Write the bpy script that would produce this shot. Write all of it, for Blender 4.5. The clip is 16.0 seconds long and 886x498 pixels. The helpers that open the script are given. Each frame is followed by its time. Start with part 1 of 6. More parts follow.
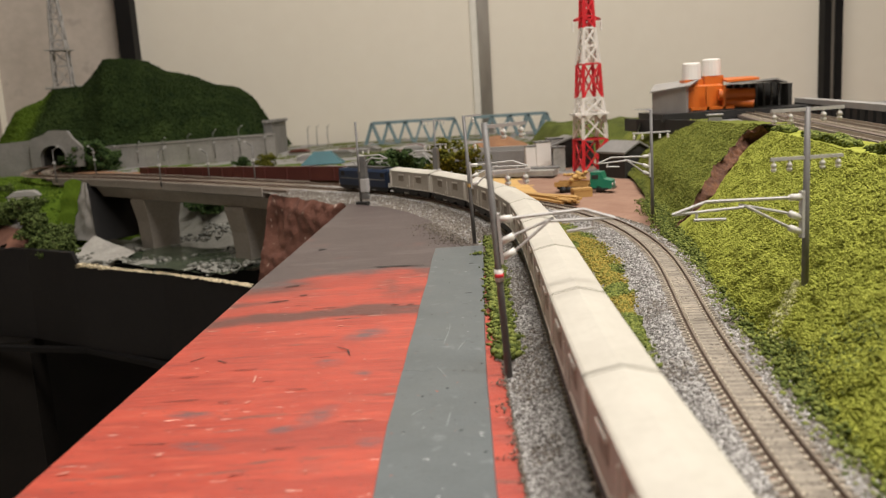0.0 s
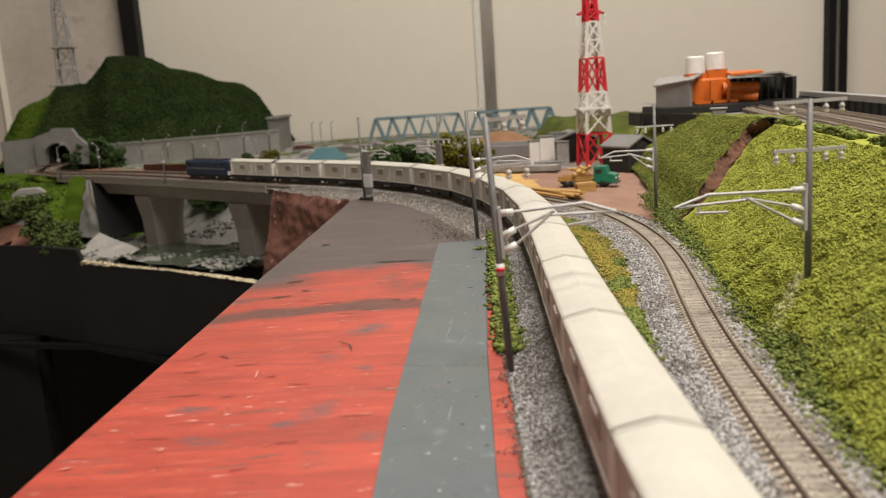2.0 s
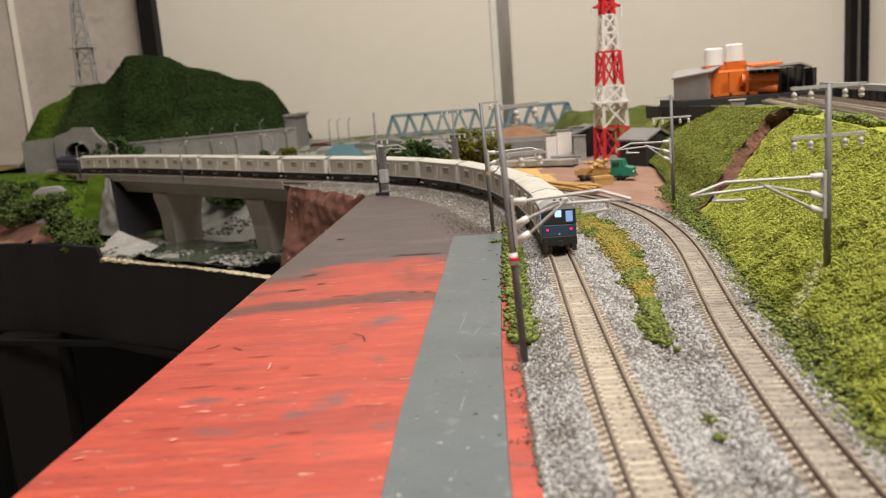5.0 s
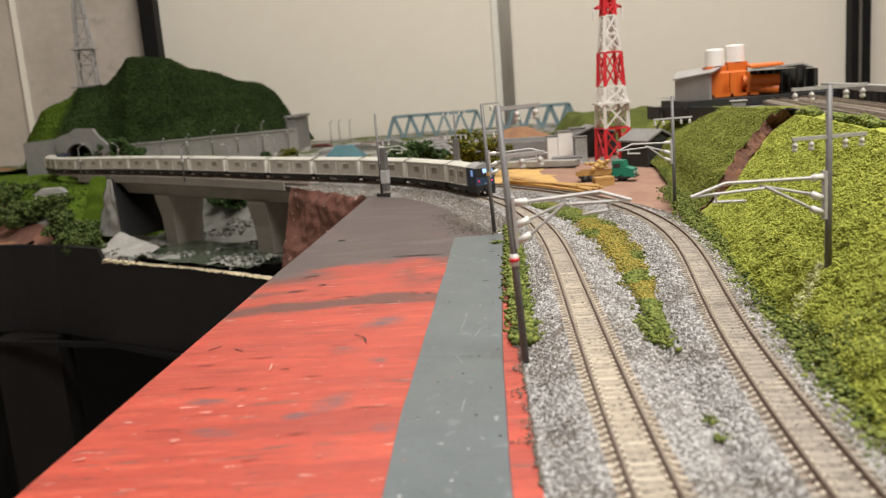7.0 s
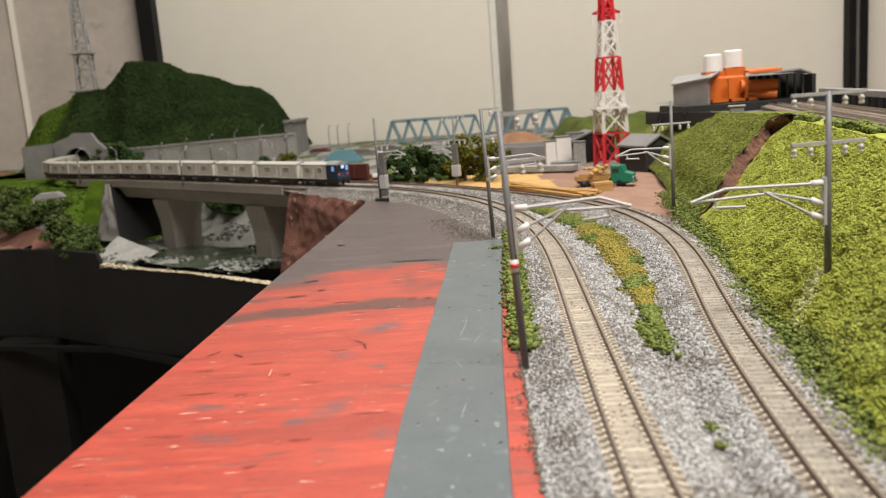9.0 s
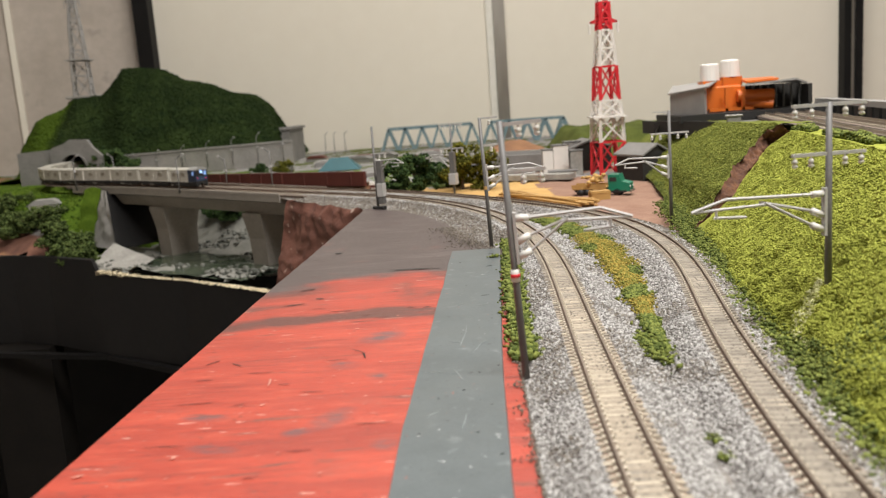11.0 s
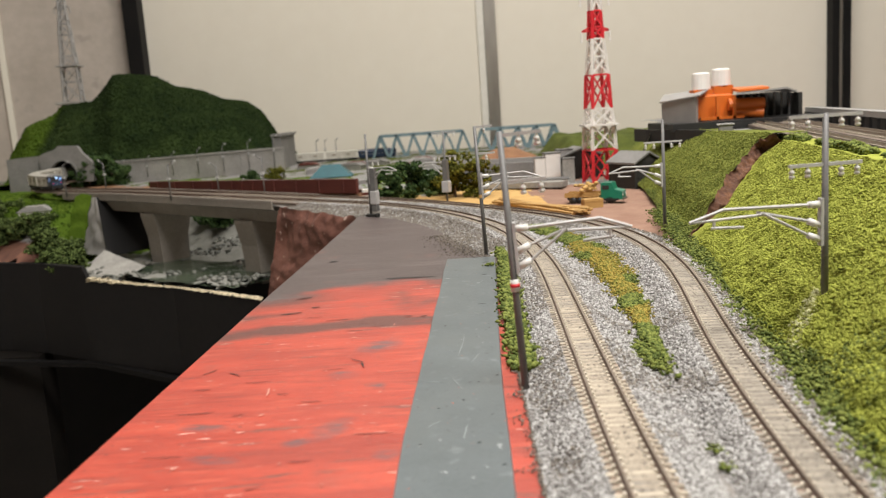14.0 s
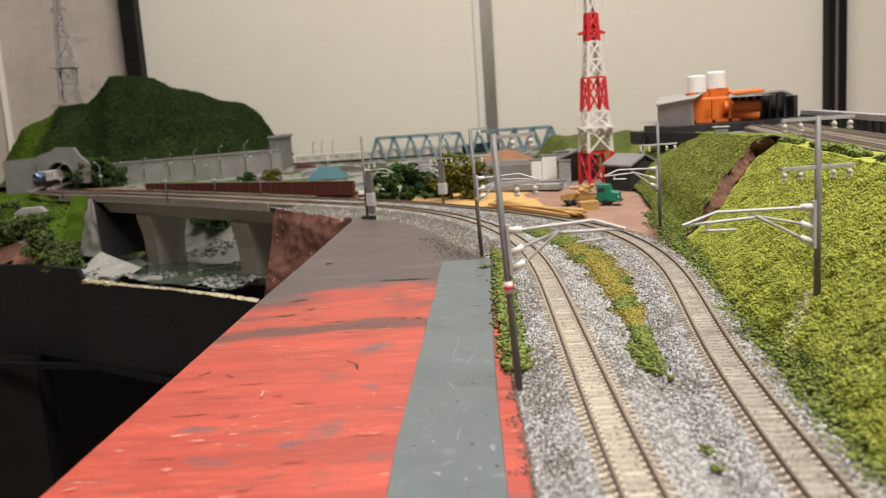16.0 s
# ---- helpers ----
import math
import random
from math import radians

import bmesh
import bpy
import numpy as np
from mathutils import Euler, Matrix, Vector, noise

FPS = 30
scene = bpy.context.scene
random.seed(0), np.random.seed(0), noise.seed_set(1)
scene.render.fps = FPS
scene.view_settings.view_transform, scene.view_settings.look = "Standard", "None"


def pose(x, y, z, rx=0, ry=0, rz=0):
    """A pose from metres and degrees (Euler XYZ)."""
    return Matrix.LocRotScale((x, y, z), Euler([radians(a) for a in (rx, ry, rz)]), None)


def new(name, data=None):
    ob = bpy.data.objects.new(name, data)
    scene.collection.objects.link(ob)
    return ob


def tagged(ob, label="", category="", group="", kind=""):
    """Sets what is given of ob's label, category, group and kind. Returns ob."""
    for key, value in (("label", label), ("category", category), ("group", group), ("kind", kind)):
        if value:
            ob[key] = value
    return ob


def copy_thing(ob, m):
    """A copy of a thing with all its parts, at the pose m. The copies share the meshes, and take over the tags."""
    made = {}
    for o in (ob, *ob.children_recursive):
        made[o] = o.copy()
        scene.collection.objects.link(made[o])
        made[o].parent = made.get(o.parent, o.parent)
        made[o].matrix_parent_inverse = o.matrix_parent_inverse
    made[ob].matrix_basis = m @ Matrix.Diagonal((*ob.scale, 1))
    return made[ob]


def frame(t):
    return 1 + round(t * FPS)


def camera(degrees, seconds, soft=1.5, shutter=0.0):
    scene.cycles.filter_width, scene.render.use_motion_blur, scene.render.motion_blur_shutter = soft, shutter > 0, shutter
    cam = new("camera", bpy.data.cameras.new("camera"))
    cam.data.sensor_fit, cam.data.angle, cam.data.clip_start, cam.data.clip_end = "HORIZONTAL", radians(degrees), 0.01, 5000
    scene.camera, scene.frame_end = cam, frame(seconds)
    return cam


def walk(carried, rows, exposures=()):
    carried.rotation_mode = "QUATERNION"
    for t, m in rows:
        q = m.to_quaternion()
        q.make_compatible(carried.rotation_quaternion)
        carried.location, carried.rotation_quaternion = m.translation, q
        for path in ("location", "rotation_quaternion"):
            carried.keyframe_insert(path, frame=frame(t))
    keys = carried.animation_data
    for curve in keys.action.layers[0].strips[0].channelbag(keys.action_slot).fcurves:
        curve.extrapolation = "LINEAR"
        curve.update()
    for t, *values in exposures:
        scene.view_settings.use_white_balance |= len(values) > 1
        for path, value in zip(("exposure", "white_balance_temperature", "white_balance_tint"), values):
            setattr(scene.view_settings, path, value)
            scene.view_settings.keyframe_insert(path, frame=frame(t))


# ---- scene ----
# ---- camera and its path ----
cam = camera(55.62, 16.0, soft=1.2)
cam.data.dof.use_dof = True
cam.data.dof.focus_distance = 0.42
cam.data.dof.aperture_fstop = 21.0
walk(cam, [
    (0.0, pose(0.00127, -0.00171, 0.08321, 79.786, 3.465, -0.847)),
    (0.5, pose(0.00166, -0.00142, 0.08290, 79.733, 3.541, -0.785)),
    (1.0, pose(0.00160, -0.00071, 0.08264, 79.662, 3.630, -0.725)),
    (1.5, pose(0.00194, -0.00079, 0.08244, 79.562, 3.671, -0.658)),
    (2.0, pose(0.00245, -0.00141, 0.08257, 79.517, 3.773, -0.560)),
    (2.5, pose(0.00320, -0.00155, 0.08248, 79.472, 3.850, -0.419)),
    (3.0, pose(0.00527, -0.00162, 0.08071, 79.471, 3.979, -0.242)),
    (3.5, pose(0.00572, -0.00124, 0.08044, 79.429, 4.047, 0.030)),
    (4.0, pose(0.00518, -0.00055, 0.07972, 79.427, 4.189, 0.311)),
    (6.5, pose(0.00361, 0.00032, 0.07957, 79.454, 4.350, 0.728)),
    (7.0, pose(0.00427, 0.00000, 0.07969, 79.506, 4.376, 0.708)),
    (7.5, pose(0.00519, -0.00060, 0.07947, 79.573, 4.416, 0.643)),
    (8.0, pose(0.00537, -0.00053, 0.07955, 79.619, 4.374, 0.634)),
    (8.5, pose(0.00466, -0.00023, 0.07994, 79.712, 4.374, 0.615)),
    (9.0, pose(0.00368, 0.00010, 0.08014, 79.795, 4.324, 0.581)),
    (11.5, pose(0.00162, 0.00091, 0.08086, 80.403, 4.056, 0.203)),
    (12.0, pose(0.00095, 0.00089, 0.08078, 80.501, 4.018, 0.083)),
    (12.5, pose(0.00022, 0.00098, 0.08154, 80.606, 3.947, -0.058)),
    (13.0, pose(-0.00054, 0.00087, 0.08175, 80.661, 3.884, -0.206)),
    (13.5, pose(-0.00113, 0.00129, 0.08236, 80.658, 3.878, -0.271)),
    (14.0, pose(-0.00099, 0.00074, 0.08207, 80.686, 3.912, -0.378)),
    (14.5, pose(-0.00133, 0.00125, 0.08192, 80.718, 3.893, -0.439)),
    (15.0, pose(-0.00093, 0.00074, 0.08197, 80.746, 3.931, -0.492)),
    (15.5, pose(-0.00058, 0.00038, 0.08156, 80.772, 3.921, -0.523)),
    (16.0, pose(0.00000, 0.00000, 0.08210, 80.817, 3.816, -0.562)),
], exposures=[(0.0, -0.25, 6900, 12), (2.8, -0.27, 6900, 12), (3.4, -0.25, 6900, 12), (4.2, -0.13, 6880, 12), (6.3, -0.05, 6700, 11), (8.5, 0.0, 6580, 10), (16.0, 0.0, 6580, 10)])

# ---- light ----
world = bpy.data.worlds.new("room_light")
scene.world = world
world.use_nodes = True
world.node_tree.nodes["Background"].inputs["Color"].default_value = (1.0, 0.95, 0.88, 1)
world.node_tree.nodes["Background"].inputs["Strength"].default_value = 0.13


def ceiling_lamp(x, y, z, sx, sy, watts):
    data = bpy.data.lights.new("ceiling_light", "AREA")
    data.shape, data.size, data.size_y, data.energy = "RECTANGLE", sx, sy, watts
    data.color = (1.0, 0.97, 0.935)
    ob = new("ceiling_light", data)
    ob.location = (x, y, z)
    return ob


ceiling_lamp(0.4, -0.05, 1.35, 1.0, 0.4, 39.5)
ceiling_lamp(0.15, 1.2, 1.75, 1.2, 0.4, 25)

# ---- materials ----


def mat(name, color, color2=None, rough=0.7, metal=0.0, scale=300.0, fine=1500.0, bump=0.0, dist=0.0005, mix=(0.35, 0.65),
        island=0.0, objrand=0.0, spots=None, emit=None, spec=0.5, stretch=None):
    m = bpy.data.materials.new(name)
    m.use_nodes = True
    nt = m.node_tree
    bsdf = nt.nodes["Principled BSDF"]
    bsdf.inputs["Roughness"].default_value = rough
    bsdf.inputs["Metallic"].default_value = metal
    bsdf.inputs["Specular IOR Level"].default_value = spec
    L = nt.links.new
    tc = nt.nodes.new("ShaderNodeTexCoord")
    co = tc.outputs["Object"]
    if stretch:
        mp = nt.nodes.new("ShaderNodeMapping")
        mp.inputs["Scale"].default_value = stretch
        L(co, mp.inputs["Vector"])
        co = mp.outputs["Vector"]
    n1 = nt.nodes.new("ShaderNodeTexNoise")
    n1.inputs["Scale"].default_value = scale
    n1.inputs["Detail"].default_value = 4
    L(co, n1.inputs["Vector"])
    n2 = nt.nodes.new("ShaderNodeTexNoise")
    n2.inputs["Scale"].default_value = fine
    n2.inputs["Detail"].default_value = 3
    L(co, n2.inputs["Vector"])
    add = nt.nodes.new("ShaderNodeMath")
    add.operation = "MULTIPLY_ADD"
    L(n1.outputs["Fac"], add.inputs[0])
    add.inputs[1].default_value = 0.6
    half = nt.nodes.new("ShaderNodeMath")
    half.operation = "MULTIPLY"
    half.inputs[1].default_value = 0.4
    L(n2.outputs["Fac"], half.inputs[0])
    L(half.outputs[0], add.inputs[2])
    ramp = nt.nodes.new("ShaderNodeValToRGB")
    c2 = color2 or tuple(c * 0.72 for c in color)
    ramp.color_ramp.elements[0].position, ramp.color_ramp.elements[1].position = mix
    ramp.color_ramp.elements[0].color = (*c2, 1)
    ramp.color_ramp.elements[1].color = (*color, 1)
    fac = add.outputs[0]
    if island or objrand:
        if island:
            g = nt.nodes.new("ShaderNodeNewGeometry")
            src, amount = g.outputs["Random Per Island"], island
        else:
            g = nt.nodes.new("ShaderNodeObjectInfo")
            src, amount = g.outputs["Random"], objrand
        ma = nt.nodes.new("ShaderNodeMath")
        ma.operation = "SUBTRACT"
        L(src, ma.inputs[0])
        ma.inputs[1].default_value = 0.5
        mb = nt.nodes.new("ShaderNodeMath")
        mb.operation = "MULTIPLY_ADD"
        L(ma.outputs[0], mb.inputs[0])
        mb.inputs[1].default_value = amount
        L(fac, mb.inputs[2])
        fac = mb.outputs[0]
    L(fac, ramp.inputs["Fac"])
    out = ramp.outputs["Color"]
    for s_scale, lo, hi, s_color in spots or ():
        n3 = nt.nodes.new("ShaderNodeTexNoise")
        n3.inputs["Scale"].default_value = s_scale
        n3.inputs["Detail"].default_value = 5
        L(co, n3.inputs["Vector"])
        r3 = nt.nodes.new("ShaderNodeValToRGB")
        r3.color_ramp.elements[0].position, r3.color_ramp.elements[1].position = lo, hi
        L(n3.outputs["Fac"], r3.inputs["Fac"])
        mx = nt.nodes.new("ShaderNodeMix")
        mx.data_type = "RGBA"
        L(r3.outputs["Color"], mx.inputs["Factor"])
        L(out, mx.inputs["A"])
        mx.inputs["B"].default_value = (*s_color, 1)
        out = mx.outputs["Result"]
    L(out, bsdf.inputs["Base Color"])
    if bump:
        b = nt.nodes.new("ShaderNodeBump")
        b.inputs["Strength"].default_value = bump
        b.inputs["Distance"].default_value = dist
        L(add.outputs[0], b.inputs["Height"])
        L(b.outputs["Normal"], bsdf.inputs["Normal"])
    if emit:
        bsdf.inputs["Emission Color"].default_value = (*emit[0], 1)
        bsdf.inputs["Emission Strength"].default_value = emit[1]
    return m


M_RED = mat("red_paint", (0.47, 0.068, 0.038), (0.33, 0.043, 0.026), rough=0.5, scale=60, fine=900, bump=0.8, dist=0.0009, stretch=(0.3, 1.8, 1),
            spots=[(28, 0.5, 0.72, (0.33, 0.046, 0.028)), (150, 0.62, 0.68, (0.2, 0.06, 0.045)), (300, 0.68, 0.71, (0.75, 0.42, 0.34))])


def bench_paint(m):
    """Lay dark brown paint over the red towards the far end, with worn red patches and grey brush marks."""
    nt = m.node_tree
    L = nt.links.new
    bsdf = nt.nodes["Principled BSDF"]
    red = bsdf.inputs["Base Color"].links[0].from_socket
    tc = nt.nodes.new("ShaderNodeTexCoord")
    sep = nt.nodes.new("ShaderNodeSeparateXYZ")
    L(tc.outputs["Object"], sep.inputs[0])

    def math_node(op, a, b):
        n = nt.nodes.new("ShaderNodeMath")
        n.operation = op
        for k, v in ((0, a), (1, b)):
            if isinstance(v, float):
                n.inputs[k].default_value = v
            else:
                L(v, n.inputs[k])
        return n.outputs[0]

    def noise_node(scale, stretch, detail=4.0):
        mp = nt.nodes.new("ShaderNodeMapping")
        mp.inputs["Scale"].default_value = stretch
        L(tc.outputs["Object"], mp.inputs["Vector"])
        n = nt.nodes.new("ShaderNodeTexNoise")
        n.inputs["Scale"].default_value = scale
        n.inputs["Detail"].default_value = detail
        L(mp.outputs["Vector"], n.inputs["Vector"])
        return n.outputs["Fac"]

    def ramp(v, lo, hi):
        n = nt.nodes.new("ShaderNodeMapRange")
        n.inputs["From Min"].default_value, n.inputs["From Max"].default_value = lo, hi
        L(v, n.inputs["Value"])
        return n.outputs["Result"]

    def mix(f, a, color):
        n = nt.nodes.new("ShaderNodeMix")
        n.data_type = "RGBA"
        L(f, n.inputs["Factor"])
        L(a, n.inputs["A"])
        n.inputs["B"].default_value = (*color, 1)
        return n.outputs["Result"]

    def blot(xa, ya, xb, yb, wide):
        mp = nt.nodes.new("ShaderNodeMapping")
        mp.vector_type = "TEXTURE"
        mp.inputs["Location"].default_value = ((xa + xb) / 2, (ya + yb) / 2, -0.006)
        mp.inputs["Rotation"].default_value = (0, 0, math.atan2(yb - ya, xb - xa))
        mp.inputs["Scale"].default_value = (math.hypot(xb - xa, yb - ya) * 0.85, wide * 2.3, 1)
        L(tc.outputs["Object"], mp.inputs["Vector"])
        ln = nt.nodes.new("ShaderNodeVectorMath")
        ln.operation = "LENGTH"
        L(mp.outputs["Vector"], ln.inputs[0])
        return ramp(ln.outputs["Value"], 1.0, 0.25)

    brush = noise_node(30.0, (0.35, 1.5, 1.0))
    fine = noise_node(220.0, (0.25, 1.6, 1.0))
    streak = noise_node(340.0, (0.1, 2.4, 1.0))
    # the brown coat ends on a ragged bow across the board
    off = math_node("ADD", sep.outputs["X"], 0.03)
    bow = math_node("MULTIPLY", math_node("MULTIPLY", off, off), 8.0)
    ragged = math_node("ADD", math_node("MULTIPLY", noise_node(90.0, (0.5, 1.2, 1.0)), 0.03), math_node("MULTIPLY", noise_node(26.0, (1.5, 0.7, 1.0)), 0.022))
    y = math_node("ADD", math_node("ADD", sep.outputs["Y"], bow), ragged)
    brown = ramp(y, 0.457, 0.475)
    yb = math_node("ADD", math_node("ADD", sep.outputs["Y"], math_node("MULTIPLY", ragged, 0.6)), math_node("MULTIPLY", bow, 0.2))
    dark_band = math_node("MULTIPLY", ramp(yb, 0.357, 0.366), ramp(yb, 0.383, 0.376))
    dark_band = math_node("MULTIPLY", math_node("MULTIPLY", dark_band, ramp(fine, 0.1, 0.42)), 0.92)
    west = math_node("MULTIPLY", math_node("MULTIPLY", ramp(sep.outputs["X"], -0.055, -0.076), ramp(yb, 0.385, 0.402)), ramp(brush, 0.3, 0.55))
    east = math_node("MULTIPLY", math_node("MULTIPLY", ramp(sep.outputs["X"], -0.036, -0.024), ramp(yb, 0.385, 0.40)), ramp(noise_node(60.0, (1.0, 0.8, 1.0)), 0.42, 0.6))
    both = brown
    stain = math_node("MAXIMUM", dark_band, math_node("MAXIMUM", math_node("MULTIPLY", west, 0.8), math_node("MULTIPLY", east, 0.55)))
    out = mix(math_node("MULTIPLY", ramp(fine, 0.54, 0.7), 0.35), red, (0.62, 0.14, 0.08))
    out = mix(math_node("MULTIPLY", ramp(noise_node(45.0, (0.2, 2.2, 1.0)), 0.5, 0.72), 0.6), out, (0.25, 0.036, 0.026))
    out = mix(math_node("MULTIPLY", ramp(streak, 0.58, 0.66), 0.6), out, (0.17, 0.028, 0.022))
    out = mix(math_node("MULTIPLY", ramp(noise_node(620.0, (0.8, 1.3, 1.0)), 0.66, 0.7), 0.8), out, (0.1, 0.03, 0.025))
    out = mix(stain, out, (0.1, 0.042, 0.034))
    out = mix(both, out, (0.078, 0.058, 0.055))
    out = mix(math_node("MULTIPLY", both, math_node("MULTIPLY", ramp(noise_node(70.0, (0.3, 1.6, 1.0)), 0.5, 0.72), 0.7)), out, (0.125, 0.1, 0.095))
    out = mix(math_node("MULTIPLY", both, math_node("MULTIPLY", ramp(noise_node(160.0, (0.25, 1.8, 1.0)), 0.56, 0.7), 0.6)), out, (0.05, 0.034, 0.032))
    grain = ramp(noise_node(260.0, (0.6, 1.2, 1.0)), 0.3, 0.6)
    for row in ((-0.0735, 0.2165, -0.0626, 0.2128, 0.0016), (-0.0414, 0.2252, -0.0344, 0.2375, 0.0026), (-0.0337, 0.321, -0.0255, 0.314, 0.0055), (-0.0823, 0.2408, -0.0714, 0.238, 0.0016),
                (-0.0495, 0.2228, -0.0438, 0.2232, 0.0018), (-0.0231, 0.2107, -0.0169, 0.211, 0.0022), (-0.0438, 0.2853, -0.0364, 0.2816, 0.0025), (-0.03, 0.268, -0.025, 0.269, 0.002)):
        out = mix(math_node("MULTIPLY", math_node("MULTIPLY", blot(*row), grain), 0.9), out, (0.11, 0.075, 0.078))
    scuff = noise_node(48.0, (0.7, 1.4, 1.0), 3.0)
    out = mix(math_node("MULTIPLY", ramp(scuff, 0.64, 0.74), 0.4), out, (0.2, 0.075, 0.06))
    L(out, bsdf.inputs["Base Color"])


bench_paint(M_RED)
M_GREYPAINT = mat("grey_paint", (0.107, 0.127, 0.134), (0.084, 0.101, 0.107), rough=0.4, scale=70, fine=900, bump=0.25, dist=0.0005,
                  spots=[(170, 0.62, 0.76, (0.17, 0.195, 0.2)), (30, 0.5, 0.75, (0.1, 0.116, 0.119)), (420, 0.67, 0.71, (0.05, 0.055, 0.06)), (260, 0.7, 0.73, (0.4, 0.42, 0.42)), (350, 0.715, 0.73, (0.35, 0.09, 0.06))])
M_SCRATCH = mat("pale_scratch", (0.27, 0.3, 0.3), (0.2, 0.23, 0.23), rough=0.5, scale=500)
M_FLECK = mat("pale_red_fleck", (0.62, 0.34, 0.27), (0.5, 0.2, 0.15), rough=0.6, scale=500)
M_CRACK = mat("dark_paint_crack", (0.11, 0.03, 0.024), (0.07, 0.02, 0.018), rough=0.7, scale=500)
M_HATCH = mat("brown_hatch", (0.36, 0.32, 0.265), (0.26, 0.225, 0.18), rough=0.6, scale=200)
M_TANSTONE = mat("tan_gravel", (0.265, 0.232, 0.19), (0.1, 0.083, 0.068), rough=0.9, scale=700, fine=2200, bump=0.8, dist=0.0008, mix=(0.3, 0.7), island=0.7)
M_CLIP = mat("cream_rail_chair", (0.62, 0.56, 0.46), (0.45, 0.38, 0.29), rough=0.6, scale=700)
M_BALLAST = mat("grey_ballast", (0.49, 0.48, 0.465), (0.17, 0.158, 0.15), rough=0.8, scale=700, fine=2200, bump=0.8, dist=0.0008, mix=(0.3, 0.7), island=0.85)
M_BALLASTBED = mat("ballast_bed", (0.33, 0.305, 0.28), (0.15, 0.132, 0.118), rough=0.9, scale=600, fine=2400, bump=1.0, dist=0.0012)
M_FILL = mat("tan_track_infill", (0.43, 0.37, 0.285), (0.23, 0.19, 0.15), rough=0.9, scale=330, fine=2200, bump=0.9, dist=0.0006, spots=[(32, 0.48, 0.62, (0.25, 0.22, 0.185)), (500, 0.6, 0.66, (0.09, 0.075, 0.06))])
M_SLEEPER = mat("weathered_sleeper", (0.46, 0.4, 0.31), (0.29, 0.245, 0.19), rough=0.8, scale=400, fine=1800, bump=0.3, objrand=0.35)
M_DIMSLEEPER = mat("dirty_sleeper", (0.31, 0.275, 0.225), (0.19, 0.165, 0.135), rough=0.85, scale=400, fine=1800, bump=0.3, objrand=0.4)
M_DIMFILL = mat("grey_brown_track_infill", (0.31, 0.275, 0.225), (0.14, 0.12, 0.098), rough=0.9, scale=260, fine=2200, bump=0.9, dist=0.0006, spots=[(60, 0.5, 0.66, (0.38, 0.33, 0.26)), (500, 0.6, 0.66, (0.08, 0.07, 0.06))])
M_RAIL = mat("rusty_rail", (0.2, 0.135, 0.1), (0.13, 0.085, 0.065), rough=0.55, scale=300, fine=1500, metal=0.2)
M_RAILTOP = mat("polished_rail_top", (0.36, 0.31, 0.27), (0.27, 0.22, 0.18), rough=0.35, metal=0.8, scale=200)
M_DIRT = mat("reddish_dirt", (0.33, 0.2, 0.14), (0.24, 0.13, 0.09), rough=0.95, scale=60, fine=900, bump=0.6, dist=0.001)
M_SAND = mat("ochre_sand", (0.6, 0.38, 0.14), (0.5, 0.3, 0.1), rough=0.95, scale=50, fine=900, bump=0.4, dist=0.001)
M_FOAM = mat("lime_foam", (0.36, 0.385, 0.075), (0.225, 0.25, 0.042), rough=0.95, scale=90, fine=900, bump=0.5, dist=0.001, island=0.35, spec=0.1)
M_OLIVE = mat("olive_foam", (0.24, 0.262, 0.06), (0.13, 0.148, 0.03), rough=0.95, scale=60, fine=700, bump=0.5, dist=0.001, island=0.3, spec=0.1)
M_DARKFOAM = mat("dark_green_foam", (0.2, 0.23, 0.06), (0.08, 0.105, 0.028), rough=0.95, scale=160, fine=900, island=0.7, spec=0.1)
M_YELLOWFOAM = mat("yellow_foam", (0.36, 0.27, 0.065), (0.19, 0.19, 0.045), rough=0.95, scale=100, fine=900, island=0.8, spec=0.1)
M_TREE = mat("tree_foliage", (0.068, 0.11, 0.036), (0.02, 0.04, 0.014), rough=0.95, scale=80, fine=600, island=0.8, spec=0.1)
M_BUSH = mat("bush_foliage", (0.12, 0.16, 0.05), (0.04, 0.06, 0.018), rough=0.95, scale=80, fine=600, island=0.8, spec=0.1)
M_TREE2 = mat("olive_foliage", (0.17, 0.16, 0.025), (0.06, 0.065, 0.012), rough=0.95, scale=80, fine=600, island=0.8, spec=0.1)
M_TRUNK = mat("bark", (0.12, 0.08, 0.05), rough=0.9)
M_HILL = mat("hill_turf", (0.027, 0.045, 0.0125), (0.013, 0.024, 0.007), rough=0.95, scale=22, fine=260, bump=1.0, dist=0.008, spec=0.1,
             spots=[(7, 0.52, 0.72, (0.04, 0.064, 0.018)), (60, 0.56, 0.7, (0.012, 0.024, 0.008))])


